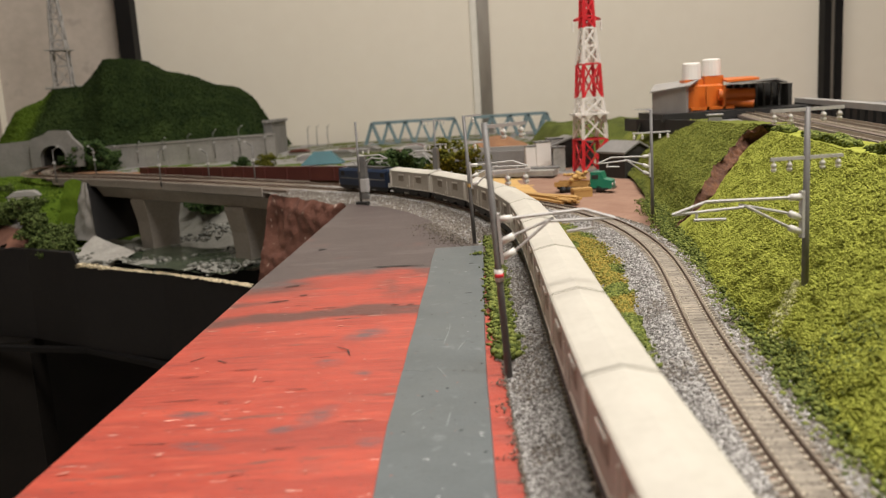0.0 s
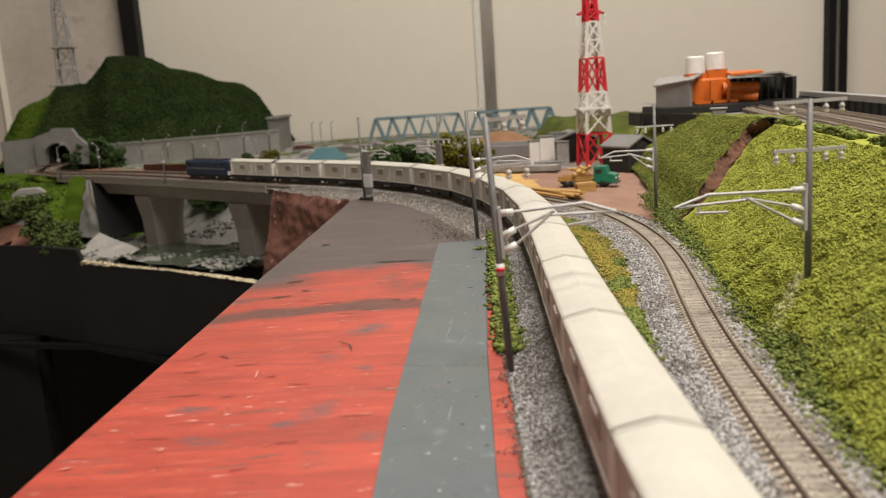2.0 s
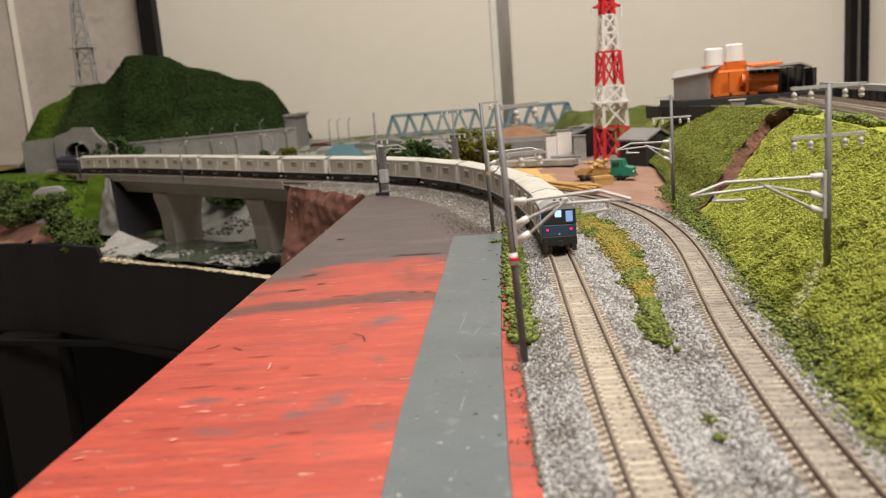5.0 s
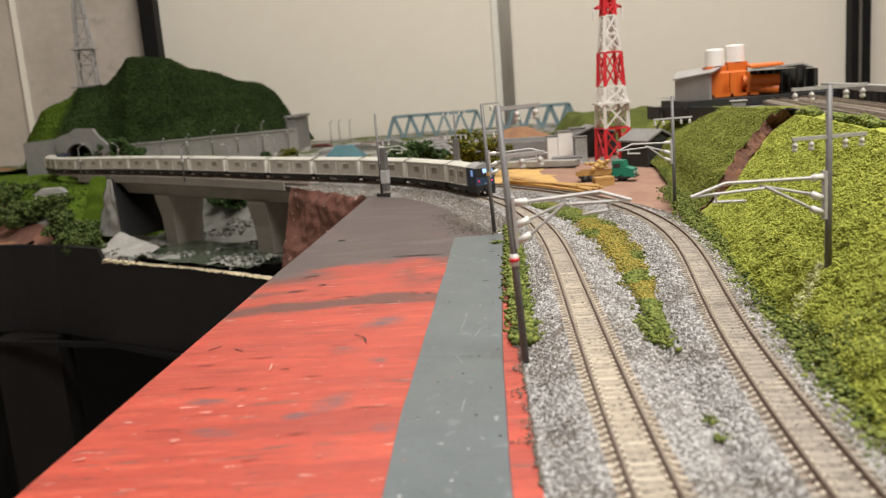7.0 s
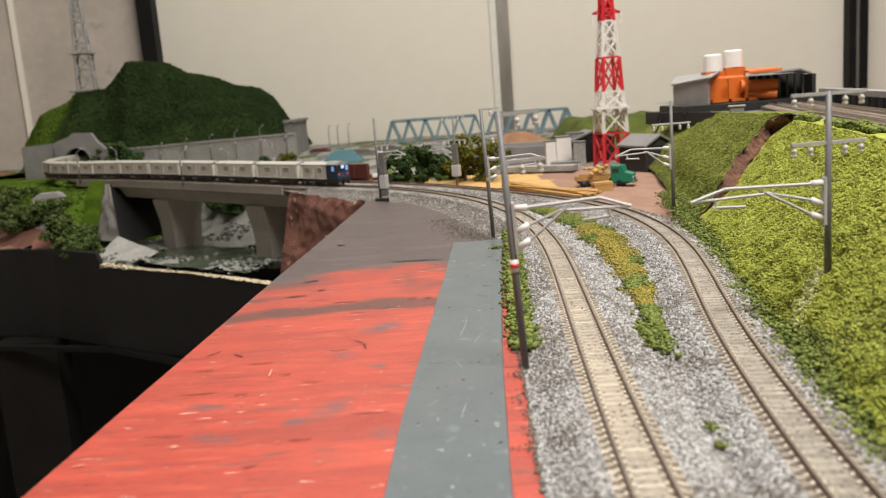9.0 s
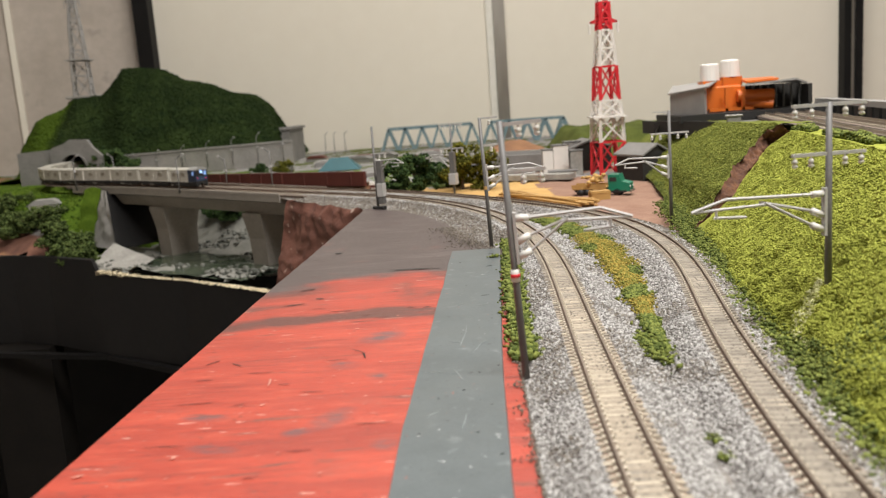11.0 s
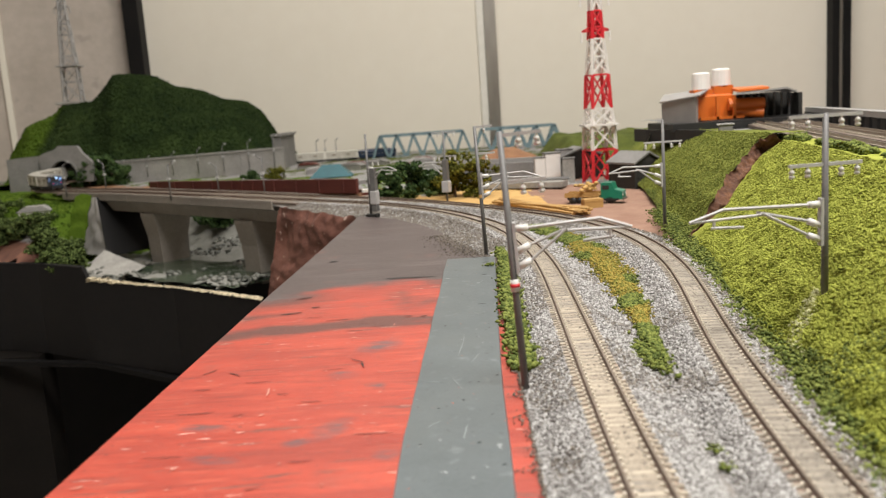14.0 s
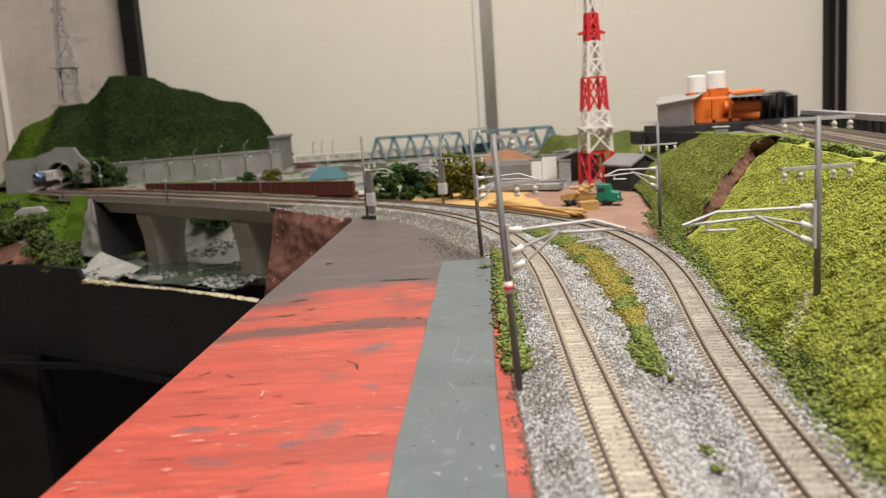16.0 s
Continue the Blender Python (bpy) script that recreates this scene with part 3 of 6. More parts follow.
def bench_board():
    root = thing("bench_board", "plywood bench top painted red, brown at its far end", "board", kind="structure")

    def top(y0, y1, n, name, m, label):
        b = Build()
        rows = [y0 + (y1 - y0) * i / n for i in range(n + 1)]
        pts, k = [], 9
        for y in rows:
            xl, xr = board_left(y), board_right(y)
            pts += [(xl + (xr - xl) * j / (k - 1), y, board_z(y) + wob(j * 0.01, y, 40, 0.00025)) for j in range(k)]
            pts += [(xr, y, board_z(y) - 0.018), (xl, y, board_z(y) - 0.018)]
        k += 2
        faces = [(i * k + j, i * k + (j + 1) % k, (i + 1) * k + (j + 1) % k, (i + 1) * k + j) for i in range(n) for j in range(k)]
        faces += [tuple(range(k - 1, -1, -1)), tuple(range(n * k, n * k + k))]
        part(name, b.add(pts, faces), m, root, label)

    top(-0.6, 0.755, 110, "painted_top", M_RED, "brushed red paint, dark brown towards the far end")
    marks = ((-0.08, 0.380, -0.0705, 0.382), (-0.0671, 0.391, -0.0631, 0.391), (-0.0361, 0.4506, -0.0076, 0.447), (-0.0221, 0.361, -0.0178, 0.3605), (-0.015, 0.359, -0.0113, 0.36), (-0.0918, 0.293, -0.0879, 0.2977),
             (-0.082, 0.293, -0.0775, 0.2888), (-0.06, 0.265, -0.056, 0.265), (-0.0394, 0.3007, -0.0337, 0.295), (-0.0347, 0.295, -0.0333, 0.289), (-0.078, 0.4117, -0.07, 0.4144), (-0.0748, 0.5176, -0.0695, 0.5176))
    chips = ((-0.0616, 0.2454, -0.0603, 0.2475), (-0.063, 0.2642, -0.0636, 0.2723), (-0.1002, 0.2009, -0.0972, 0.2024), (-0.0421, 0.3305, -0.0398, 0.3307), (-0.026, 0.26, -0.0252, 0.2616), (-0.0772, 0.2087, -0.0761, 0.21))
    rng = random.Random(17)
    for name, rows, m, wide, lift in (("paint_crack", marks, M_UNDER, 0.0003, 0.00042), ("paint_chip", chips, M_FLECK, 0.0004, 0.00042)):
        for xa, ya, xb, yb in rows:
            p, q = Vector((xa, ya, -0.006 + lift)), Vector((xb, yb, -0.006 + lift))
            d = (q - p).normalized()
            n = Vector((-d.y, d.x, 0))
            ring = []
            for t in range(14):
                ang = 2 * math.pi * t / 14
                ring.append((p + q) / 2 + d * ((q - p).length / 2 * math.cos(ang)) + n * (wide * (1 + max(0.0, ya - 0.33) * 22) * math.sin(ang) * rng.uniform(0.5, 1.3)))
            part(name, Build().add(ring + [v + Vector((0, 0, 0.00006)) for v in ring], [tuple(range(13, -1, -1)), tuple(range(14, 28))] + [(t, (t + 1) % 14, 14 + (t + 1) % 14, 14 + t) for t in range(14)]), m, root)
    grey_scratches = ((0.0005, 0.293, 0.003, 0.312), (0.003, 0.312, 0.0035, 0.322), (-0.0035, 0.300, 0.002, 0.2985), (0.005, 0.284, 0.0085, 0.296), (0.0085, 0.296, 0.0105, 0.297), (0.001, 0.256, -0.002, 0.268),
                      (0.012, 0.352, 0.0085, 0.356), (-0.012, 0.266, -0.006, 0.2645), (0.0145, 0.42, 0.018, 0.427), (-0.010, 0.225, -0.006, 0.23), (-0.0005, 0.355, 0.0035, 0.3575), (0.0, 0.215, 0.0015, 0.226))
    grey_specks = ((0.0165, 0.440, 0.0195, 0.4408), (0.0112, 0.372, 0.0148, 0.3725), (0.0045, 0.395, 0.0052, 0.3955), (0.0188, 0.476, 0.0225, 0.477), (0.006, 0.262, 0.0067, 0.2625), (0.0125, 0.268, 0.0132, 0.2688),
                   (0.0005, 0.246, 0.0014, 0.2464), (0.0085, 0.232, 0.0092, 0.2326), (-0.007, 0.24, -0.0064, 0.2404), (0.0035, 0.212, 0.0046, 0.2125), (-0.012, 0.213, -0.0113, 0.2136), (0.009, 0.197, 0.0102, 0.1976),
                   (-0.004, 0.337, -0.0033, 0.3374), (0.0135, 0.33, 0.0142, 0.3305), (0.0025, 0.455, 0.0032, 0.4556))
    rng = random.Random(23)
    red_flecks = []
    for _ in range(46):
        y = rng.uniform(0.19, 0.36)
        x = rng.uniform(-0.095, -0.022)
        red_flecks.append((x, y, x + rng.uniform(0.0004, 0.0012), y + rng.uniform(-0.0004, 0.0006)))
    hair_cracks = []
    for _ in range(18):
        y = rng.uniform(0.19, 0.40)
        x = rng.uniform(-0.094, -0.03)
        hair_cracks.append((x, y, x + rng.uniform(0.003, 0.013), y + rng.uniform(-0.001, 0.001)))
    for name, rows, m, wide, z in (("paint_scratch", grey_scratches, M_SCRATCH, 0.00016, -0.00504), ("paint_speck", grey_specks, M_UNDER, 0.00035, -0.00504),
                                   ("paint_fleck", red_flecks, M_FLECK, 0.0003, -0.00562), ("hair_crack", hair_cracks, M_CRACK, 0.00024, -0.00562)):
        for xa, ya, xb, yb in rows:
            p, q = Vector((xa, ya, z)), Vector((xb, yb, z))
            d = (q - p).normalized()
            n = Vector((-d.y, d.x, 0))
            ring = [(p + q) / 2 + d * ((q - p).length / 2 * math.cos(k * math.pi / 5)) + n * (wide * math.sin(k * math.pi / 5) * rng.uniform(0.4, 1.4)) for k in range(10)]
            part(name, Build().add(ring + [v + Vector((0, 0, 0.00005)) for v in ring], [tuple(range(9, -1, -1)), tuple(range(10, 20))] + [(k, (k + 1) % 10, 10 + (k + 1) % 10, 10 + k) for k in range(10)]), m, root)
    # the grey painted strip
    b = Build()
    n = 60
    pts = []
    for i in range(n + 1):
        y = -0.6 + 1.094 * i / n
        xl = float(np.interp(y, [-0.6, 0.186, 0.223, 0.256, 0.2915, 0.33, 0.368, 0.403, 0.4605, 0.494], [-0.03, -0.0178, -0.0167, -0.0146, -0.0128, -0.0102, -0.0086, -0.0063, -0.0037, -0.0014])) + wob(y, 3.0, 90, 0.0007)
        xr = float(np.interp(y, [-0.6, 0.18, 0.214, 0.254, 0.303, 0.394, 0.494], [-0.006, 0.0111, 0.0125, 0.0139, 0.0164, 0.0219, 0.0275]))
        z = board_z(y) + 0.0004
        pts += [(xl, y, z - 0.0006), (xl + 0.0004, y, z + 0.0005), (xr - 0.0004, y, z + 0.0005), (xr, y, z - 0.0006)]
    b.add(pts, [(i * 4 + j, i * 4 + j + 1, i * 4 + 5 + j, i * 4 + 4 + j) for i in range(n) for j in range(3)] + [(n * 4, n * 4 + 1, n * 4 + 2, n * 4 + 3)])
    part("grey_strip", b, M_GREYPAINT, root, "slate grey paint with pale scratches")


# ---- ground, ballast ----


def foot_x(y):
    return float(np.interp(y, [-0.6, 0, 0.17, 0.195, 0.222, 0.257, 0.291, 0.353, 0.446, 0.524, 0.62, 0.754, 0.926, 1.1, 1.4], [0.05, 0.079, 0.092, 0.096, 0.1, 0.106, 0.109, 0.119, 0.135, 0.148, 0.162, 0.186, 0.213, 0.238, 0.28]))


def plateau(y):
    """Height of the embankment's crest, which falls towards its far end."""
    return float(np.interp(y, [0.5, 0.6, 0.8, 1.0, 1.2], [0.05, 0.0465, 0.0405, 0.037, 0.036]))


def crest_x(y):
    return foot_x(y) + float(np.interp(y, [0, 0.3, 0.55, 0.9], [0.058, 0.06, 0.065, 0.07]))


FX = [-1.7, -0.58, -0.525, -0.437, -0.309, -0.2, -0.17, -0.08]
FY = [1.35, 1.085, 1.06, 1.0, 0.923, 0.84, 0.82, 0.755]


def ground_z(x, y):
    d = (x + 0.187) * 0.656 + (y - 0.912) * 0.755
    u = -(x + 0.187) * 0.755 + (y - 0.912) * 0.656
    z = -0.011
    carve = smooth01((u + 0.055) / 0.03) * (1 - smooth01((u - 0.37) / 0.07)) * (1 - smooth01((d - 0.06) / 0.12))
    lawn = smooth01((u - 0.33) / 0.06) * min(1.0, max(0.0, (-d - 0.014) / 0.112))
    z -= max(0.078 * carve, 0.063 * lawn)
    return z + wob(x, y, 14, 0.002 + 0.009 * carve) + wob(x, y, 60, 0.001 + 0.004 * carve)


def ground_kind(x, y):
    """Which surface covers the ground here, or None where another surface takes over."""
    if x < -0.08 and y < np.interp(x, FX, FY) + 0.004:
        return None
    d = (x + 0.187) * 0.656 + (y - 0.912) * 0.755
    u = -(x + 0.187) * 0.755 + (y - 0.912) * 0.656
    if d < 0.035 and u < 0.012 and x < -0.02:
        return None
    if x >= -0.12:
        k = int(np.argmin((X - x) ** 2 + (Y - y) ** 2))
        r = (x - X[k]) * math.cos(HEAD[k]) - (y - Y[k]) * math.sin(HEAD[k])
        if S[k] < 0.92 and r < GAP[k] + 0.014:
            return None
    w = noise.noise(Vector((x * 12, y * 12, 0))) + 0.5 * noise.noise(Vector((x * 50, y * 50, 0)))
    if u < 0.05 and d < 0.08 and x < -0.02:
        return 3
    if u < 0.02:
        if y > 0.96 + 0.05 * w:
            return 4 if w > -0.15 else (0 if x > 0.05 else 6)
        return 1 if (d < 0.25 + 0.04 * w and x < 0.098 + 0.02 * w) else 0
    if u > 0.37 + 0.015 * w and d < 0.13:
        k = d + 0.008 * w
        return 2 if k > -0.06 else (5 if k > -0.071 else (4 if k > -0.086 else (7 if k > -0.122 else 5)))
    if d < 0.14 + 0.03 * w:
        return 3
    return 5 if d < 0.2 + 0.04 * w else ((2 if w > -0.1 else 4) if d < 0.34 else (6 if w > 0.0 else 4))


def ground():
    root = thing("ground", "model scenery ground of red dirt, ochre sand and turf", "ground", kind="structure")
    for name, x0, x1, y0, y1, step in (("near_ground", -0.95, 0.35, 0.4, 1.62, 0.0062), ("far_ground", -1.4, 1.2, 1.61, 2.11, 0.014), ("side_ground", 0.345, 1.2, 0.5, 1.62, 0.03)):
        nx, ny = int((x1 - x0) / step), int((y1 - y0) / step)
        vs, fs, mi, index = [], [], [], {}

        def vid(i, j):
            if (i, j) not in index:
                index[(i, j)] = len(vs)
                vs.append((x0 + i * step, y0 + j * step, ground_z(x0 + i * step, y0 + j * step)))
            return index[(i, j)]

        for i in range(nx):
            for j in range(ny):
                m = ground_kind(x0 + (i + 0.5) * step, y0 + (j + 0.5) * step)
                if m is not None:
                    fs.append((vid(i, j), vid(i + 1, j), vid(i + 1, j + 1), vid(i, j + 1)))
                    mi.append(m)
        me = bpy.data.meshes.new(name)
        me.from_pydata(vs, [], fs)
        for m in (M_DIRT, M_SAND, M_HILLLIGHT, M_ROCK, M_ROAD, M_RUST, M_KNOLL, M_SOIL):
            me.materials.append(m)
        me.polygons.foreach_set("material_index", mi)
        me.shade_smooth()
        part(name, me, None, root)


def shoulder(s):
    """How far the ballast reaches left of the line."""
    return float(np.interp(s, [-0.5, 0.12, 0.29, 0.44, 0.47, 0.56, 0.67, 0.78, 0.86, 0.92, 1.0], [0.0235, 0.024, 0.0255, 0.0285, 0.041, 0.051, 0.047, 0.042, 0.03, 0.018, 0.018]))


def bed_up(s, r):
    g = gap(s)
    a = min(abs(r), abs(r - g))
    h = -0.0024 - 0.0042 * smooth01((a - 0.010) / 0.012)
    if r < -0.02:
        h -= 0.0035 * smooth01((-r - 0.02) / 0.03)
    return h


def ballast_bed():
    ns, nr = 240, 46
    b = Build()

    def fn(i, j):
        s = -0.4 + 1.34 * j
        r = -shoulder(s) + (shoulder(s) + gap(s) + 0.024) * i
        p = line(s, r, bed_up(s, r))
        p.z += wob(p.x, p.y, 180, 0.0004)
        return p

    b.grid(nr, ns, fn)
    tagged(part("ballast_bed", b, M_BALLASTBED, smooth=True), "grey stone ballast bed under two tracks", "ballast", kind="structure")
    rng = np.random.default_rng(5)
    pts, sizes, tan, tsz = [], [], [], []
    while len(pts) < 68000:
        s = 0.06 + 0.84 * rng.random() ** 1.7
        r = -shoulder(s) + (shoulder(s) + gap(s) + 0.026) * rng.random()
        g = gap(s)
        a = min(abs(r), abs(r - g))
        patch = noise.noise(Vector((s * 28, 4.0 if abs(r) < abs(r - g) else 9.0, 0)))
        if a < 0.0072 and (rng.random() < 0.9 - 0.25 * patch or 0.0036 < a < 0.0056):
            continue
        p = line(s, r, max(bed_up(s, r) + 0.0001, -0.0018 if a < 0.004 else (-0.0021 if a < 0.0085 else -1)))
        dirty = noise.noise(Vector((p.x * 45, p.y * 30, 6.0))) + (0.18 if r < -0.004 else 0.0)
        if a < 0.0075 or (dirty > 0.22 and rng.random() < 0.55) or (r > g + 0.0095 + 0.003 * rng.normal() and rng.random() < 0.9) or (r < -0.012 and s > 0.46 and rng.random() < 0.85):
            tan.append(p)
            tsz.append(rng.uniform(0.0002, 0.0005) * (1 + 0.6 * s))
            continue
        pts.append(p)
        sizes.append(rng.uniform(0.0003, 0.00068) * (1 + 0.6 * s))
    for _ in range(1600):
        y = 0.44 + 0.16 * rng.random()
        x = board_right(y) - abs(rng.normal()) * 0.008 * smooth01((y - 0.42) / 0.1)
        tan.append((x, y, -0.0056))
        tsz.append(rng.uniform(0.0003, 0.0006))
    for _ in range(900):
        y = 0.17 + 0.16 * rng.random()
        tan.append((board_right(y) + 0.0005 - abs(rng.normal()) * 0.0016 * (0.4 + noise.noise(Vector((y * 90, 2.0, 0))) ** 2 * 6), y, -0.0055))
        tsz.append(rng.uniform(0.0002, 0.00045))
    stuff("tan_gravel", lumps("tan_gravel", tan, tsz, M_TANSTONE, 61), "fine tan gravel and dirt along the tracks", "gravel")
    stuff("ballast_stones", lumps("ballast_stones", pts, sizes, M_BALLAST, 6), "loose light and dark grey ballast stones", "ballast")


# ---- track ----
SLEEPERS = 0.0036


def tracks():
    sl = Build().box(-0.0079, 0.0079, -0.00085, 0.00085, -0.0026, -0.0016, None, 0.0002)
    for x in (-0.0045, 0.0045):
        for dx in (-0.0011, 0.0011):
            sl.box(x + dx - 0.0004, x + dx + 0.0004, -0.0006, 0.0006, -0.0018, -0.0011)
    me = sl.mesh("sleeper")
    me.materials.append(M_SLEEPER)
    me.materials.append(M_CLIP)
    for f in me.polygons:
        f.material_index = 0 if f.index < 14 else 1
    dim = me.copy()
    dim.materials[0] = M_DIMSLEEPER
    for name, at, lab in (("inner_track", line, "weathered narrow railway track on ballast, used by the train"), ("outer_track", line2, "empty weathered railway track beside an embankment")):
        root = thing(name, lab, "railway track", "tracks on the ballast", "structure")
        for side in (-0.0045, 0.0045):
            b = Build()
            w = 0.0004
            ribbon(b, -0.5, 3.3, 0.02, [(side - 0.0009, -0.0018), (side + 0.0009, -0.0018), (side + 0.0009, -0.0015), (side + 0.00025, -0.0013), (side + 0.00025, -0.0006),
                                        (side + w, -0.0005), (side + w, -0.00005), (side - w, -0.00005), (side - w, -0.0005), (side - 0.00025, -0.0006), (side - 0.00025, -0.0013), (side - 0.0009, -0.0015)], at)
            rail = part("rail", b, M_RAIL, root, "rust-brown rail")
            part("rail_head", ribbon(Build(), -0.5, 3.3, 0.02, [(side - w * 0.9, -0.00006), (side + w * 0.9, -0.00006), (side + w * 0.8, 0), (side - w * 0.8, 0)], at), M_RAILTOP, rail, "worn shiny rail top")
        part("infill", ribbon(Build(), -0.3, 1.6, 0.02, [(-0.0041, -0.0032), (0.0041, -0.0032), (0.0041, -0.00171), (-0.0041, -0.00171)], at), M_FILL if at is line else M_DIMFILL, root, "tan sand between the sleepers")
        for e0, e1 in ((-0.0082, -0.0049), (0.0049, 0.0082)):
            part("side_infill", ribbon(Build(), -0.3, 1.6, 0.02, [(e0, -0.0034), (e1, -0.0034), (e1, -0.0021), (e0, -0.0023)], at), M_RUSTBED, root, "rust-stained dirt beside the rail")
        rest = Build()
        s, count = 0.07, 0
        rng = random.Random(3)
        while s < 1.7:
            a, c = at(s - 0.001), at(s + 0.001)
            yaw = -math.degrees(math.atan2(c.x - a.x, c.y - a.y)) + rng.uniform(-1.2, 1.2)
            p = at(s)
            m = pose(p.x, p.y, p.z, 0, 0, yaw)
            if count < 280:
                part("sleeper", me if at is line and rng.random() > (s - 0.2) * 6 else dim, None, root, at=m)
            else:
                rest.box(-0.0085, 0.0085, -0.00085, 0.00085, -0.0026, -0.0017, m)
            s += SLEEPERS
            count += 1
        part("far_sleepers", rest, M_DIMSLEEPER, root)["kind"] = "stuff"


# ---- embankment ----


def slope_point(y, w, proud=0.0):
    x0, x1 = foot_x(y), crest_x(y)
    x = x0 + (x1 - x0) * w
    z = -0.008 + (plateau(y) + 0.008) * (w ** 0.9)
    return Vector((x - proud * 0.7, y, z + proud * 0.7))


def notch(w):
    """Where along the embankment its thicker far slab begins."""
    return float(np.interp(w, [0, 0.16, 0.34, 0.48, 0.72, 0.86, 1.0], [0.50, 0.502, 0.505, 0.52, 0.54, 0.545, 0.53])) + 0.008


FAR_PROUD = 0.0078


def relief(y, k):
    return wob(y, k, 110, 0.0016) + wob(y, k, 330, 0.0008, 3)


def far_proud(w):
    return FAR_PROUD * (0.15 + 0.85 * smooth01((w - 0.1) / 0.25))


def slab_point(y, w, proud):
    p = slope_point(y, min(w, 1.0), proud) + Vector((0.09 * max(0, w - 1), 0, 0))
    k = w * 0.085
    return p + Vector((wob(y, k, 12, 0.005) - 0.7 * relief(y, k), 0, 0.7 * relief(y, k)))


def embankment():
    root = thing("embankment", "steep lime green foam embankment with a brown crack", "embankment", kind="structure")
    part("near_slab", Build().grid(90, 420, lambda i, j: slab_point(-0.3 + (notch(min(1.25 * i, 1)) + 0.31) * j, 1.25 * i, 0.0)), M_FOAM, root, smooth=True)
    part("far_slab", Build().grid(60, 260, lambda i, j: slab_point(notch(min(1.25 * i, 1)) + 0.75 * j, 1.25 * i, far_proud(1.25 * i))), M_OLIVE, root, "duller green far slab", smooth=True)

    def cut(i, j):
        p = slab_point(notch(i), i, -0.004 + (far_proud(i) + 0.0045) * j)
        return p + Vector((0, -0.0045 * (1 - j) * (0.3 + 0.7 * smooth01(i / 0.3)) - 0.002 + 0.0045 * noise.noise(Vector((i * 9, j * 3, 0))) + 0.002 * noise.noise(Vector((i * 30, j * 6, 5))), 0.0018 * noise.noise(Vector((i * 40, j * 9, 3)))))

    part("cut_edge", Build().grid(120, 12, cut), M_CUT, root, "bare brown plaster edge of a crack", smooth=True)
    rng = np.random.default_rng(8)
    sets = {"lime": ([], []), "olive": ([], []), "dark": ([], [])}
    for _ in range(110000):
        w = rng.random() * 1.02
        near = rng.random() < 0.8
        if near:
            y = 0.08 + (notch(w) - 0.012 - 0.08) * rng.random() ** 0.9
            p = slab_point(y, min(w, 1), 0.0004)
        else:
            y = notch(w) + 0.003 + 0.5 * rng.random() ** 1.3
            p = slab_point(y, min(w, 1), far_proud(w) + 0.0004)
        size = rng.uniform(0.00035, 0.0009) * (0.75 + 0.5 * max(0, y - 0.08))
        k = noise.noise(Vector((y * 22, w * 3, 0.5)))
        shrub = w < 0.07 + 0.1 * k
        # Darker lumps low on the near slope imitate the shade lying there.
        low = y < 0.24 and w < 0.36 and rng.random() < 0.12 + 0.6 * k
        kind = "dark" if (shrub and rng.random() < 0.8) or low else ("lime" if near else "olive")
        sets[kind][0].append(p)
        sets[kind][1].append(size * (1.15 if kind == "dark" else 1))
    for _ in range(5500):
        y = 0.14 + 0.5 * rng.random()
        k = noise.noise(Vector((y * 30, 2.0, 0)))
        sets["dark"][0].append(Vector((foot_x(y) - 0.003 + (0.004 + 0.004 * k) * rng.normal(), y, -0.0055 + 0.0035 * rng.random())))
        sets["dark"][1].append(rng.uniform(0.0005, 0.0011))
    for _ in range(5200):
        y = 0.2 + 0.5 * rng.random()
        k = noise.noise(Vector((y * 26, 7.0, 0)))
        if k > -0.15:
            sets["dark"][0].append(Vector((crest_x(y) + 0.003 + 0.007 * rng.random(), y, plateau(y) + 0.0005 + 0.004 * rng.random() * (0.6 + k))))
            sets["dark"][1].append(rng.uniform(0.0006, 0.0016))
    for name, m, lab in (("lime", M_FOAM, "crumbly lime green ground foam"), ("olive", M_OLIVE, "crumbly olive green ground foam"), ("dark", M_DARKFOAM, "dark green foam shrubs at foot and crest, and painted shade low on the near slope")):
        part(name + "_foam", lumps(name, *sets[name], m, 9, "oct"), None, root, lab)["kind"] = "stuff"
    pale, sz = [], []
    for _ in range(700):
        t = rng.random() ** 1.4
        p = slab_point(0.285 - 0.012 * t + 0.0032 * rng.normal() * (0.6 + t), 0.30 - 0.25 * t, 0.0006)
        pale.append(p), sz.append(rng.uniform(0.0003, 0.0006))
    part("pale_patch", lumps("pale_patch", pale, sz, M_PALEFOAM, 21), None, root, "pale bare streak below the mast")["kind"] = "stuff"


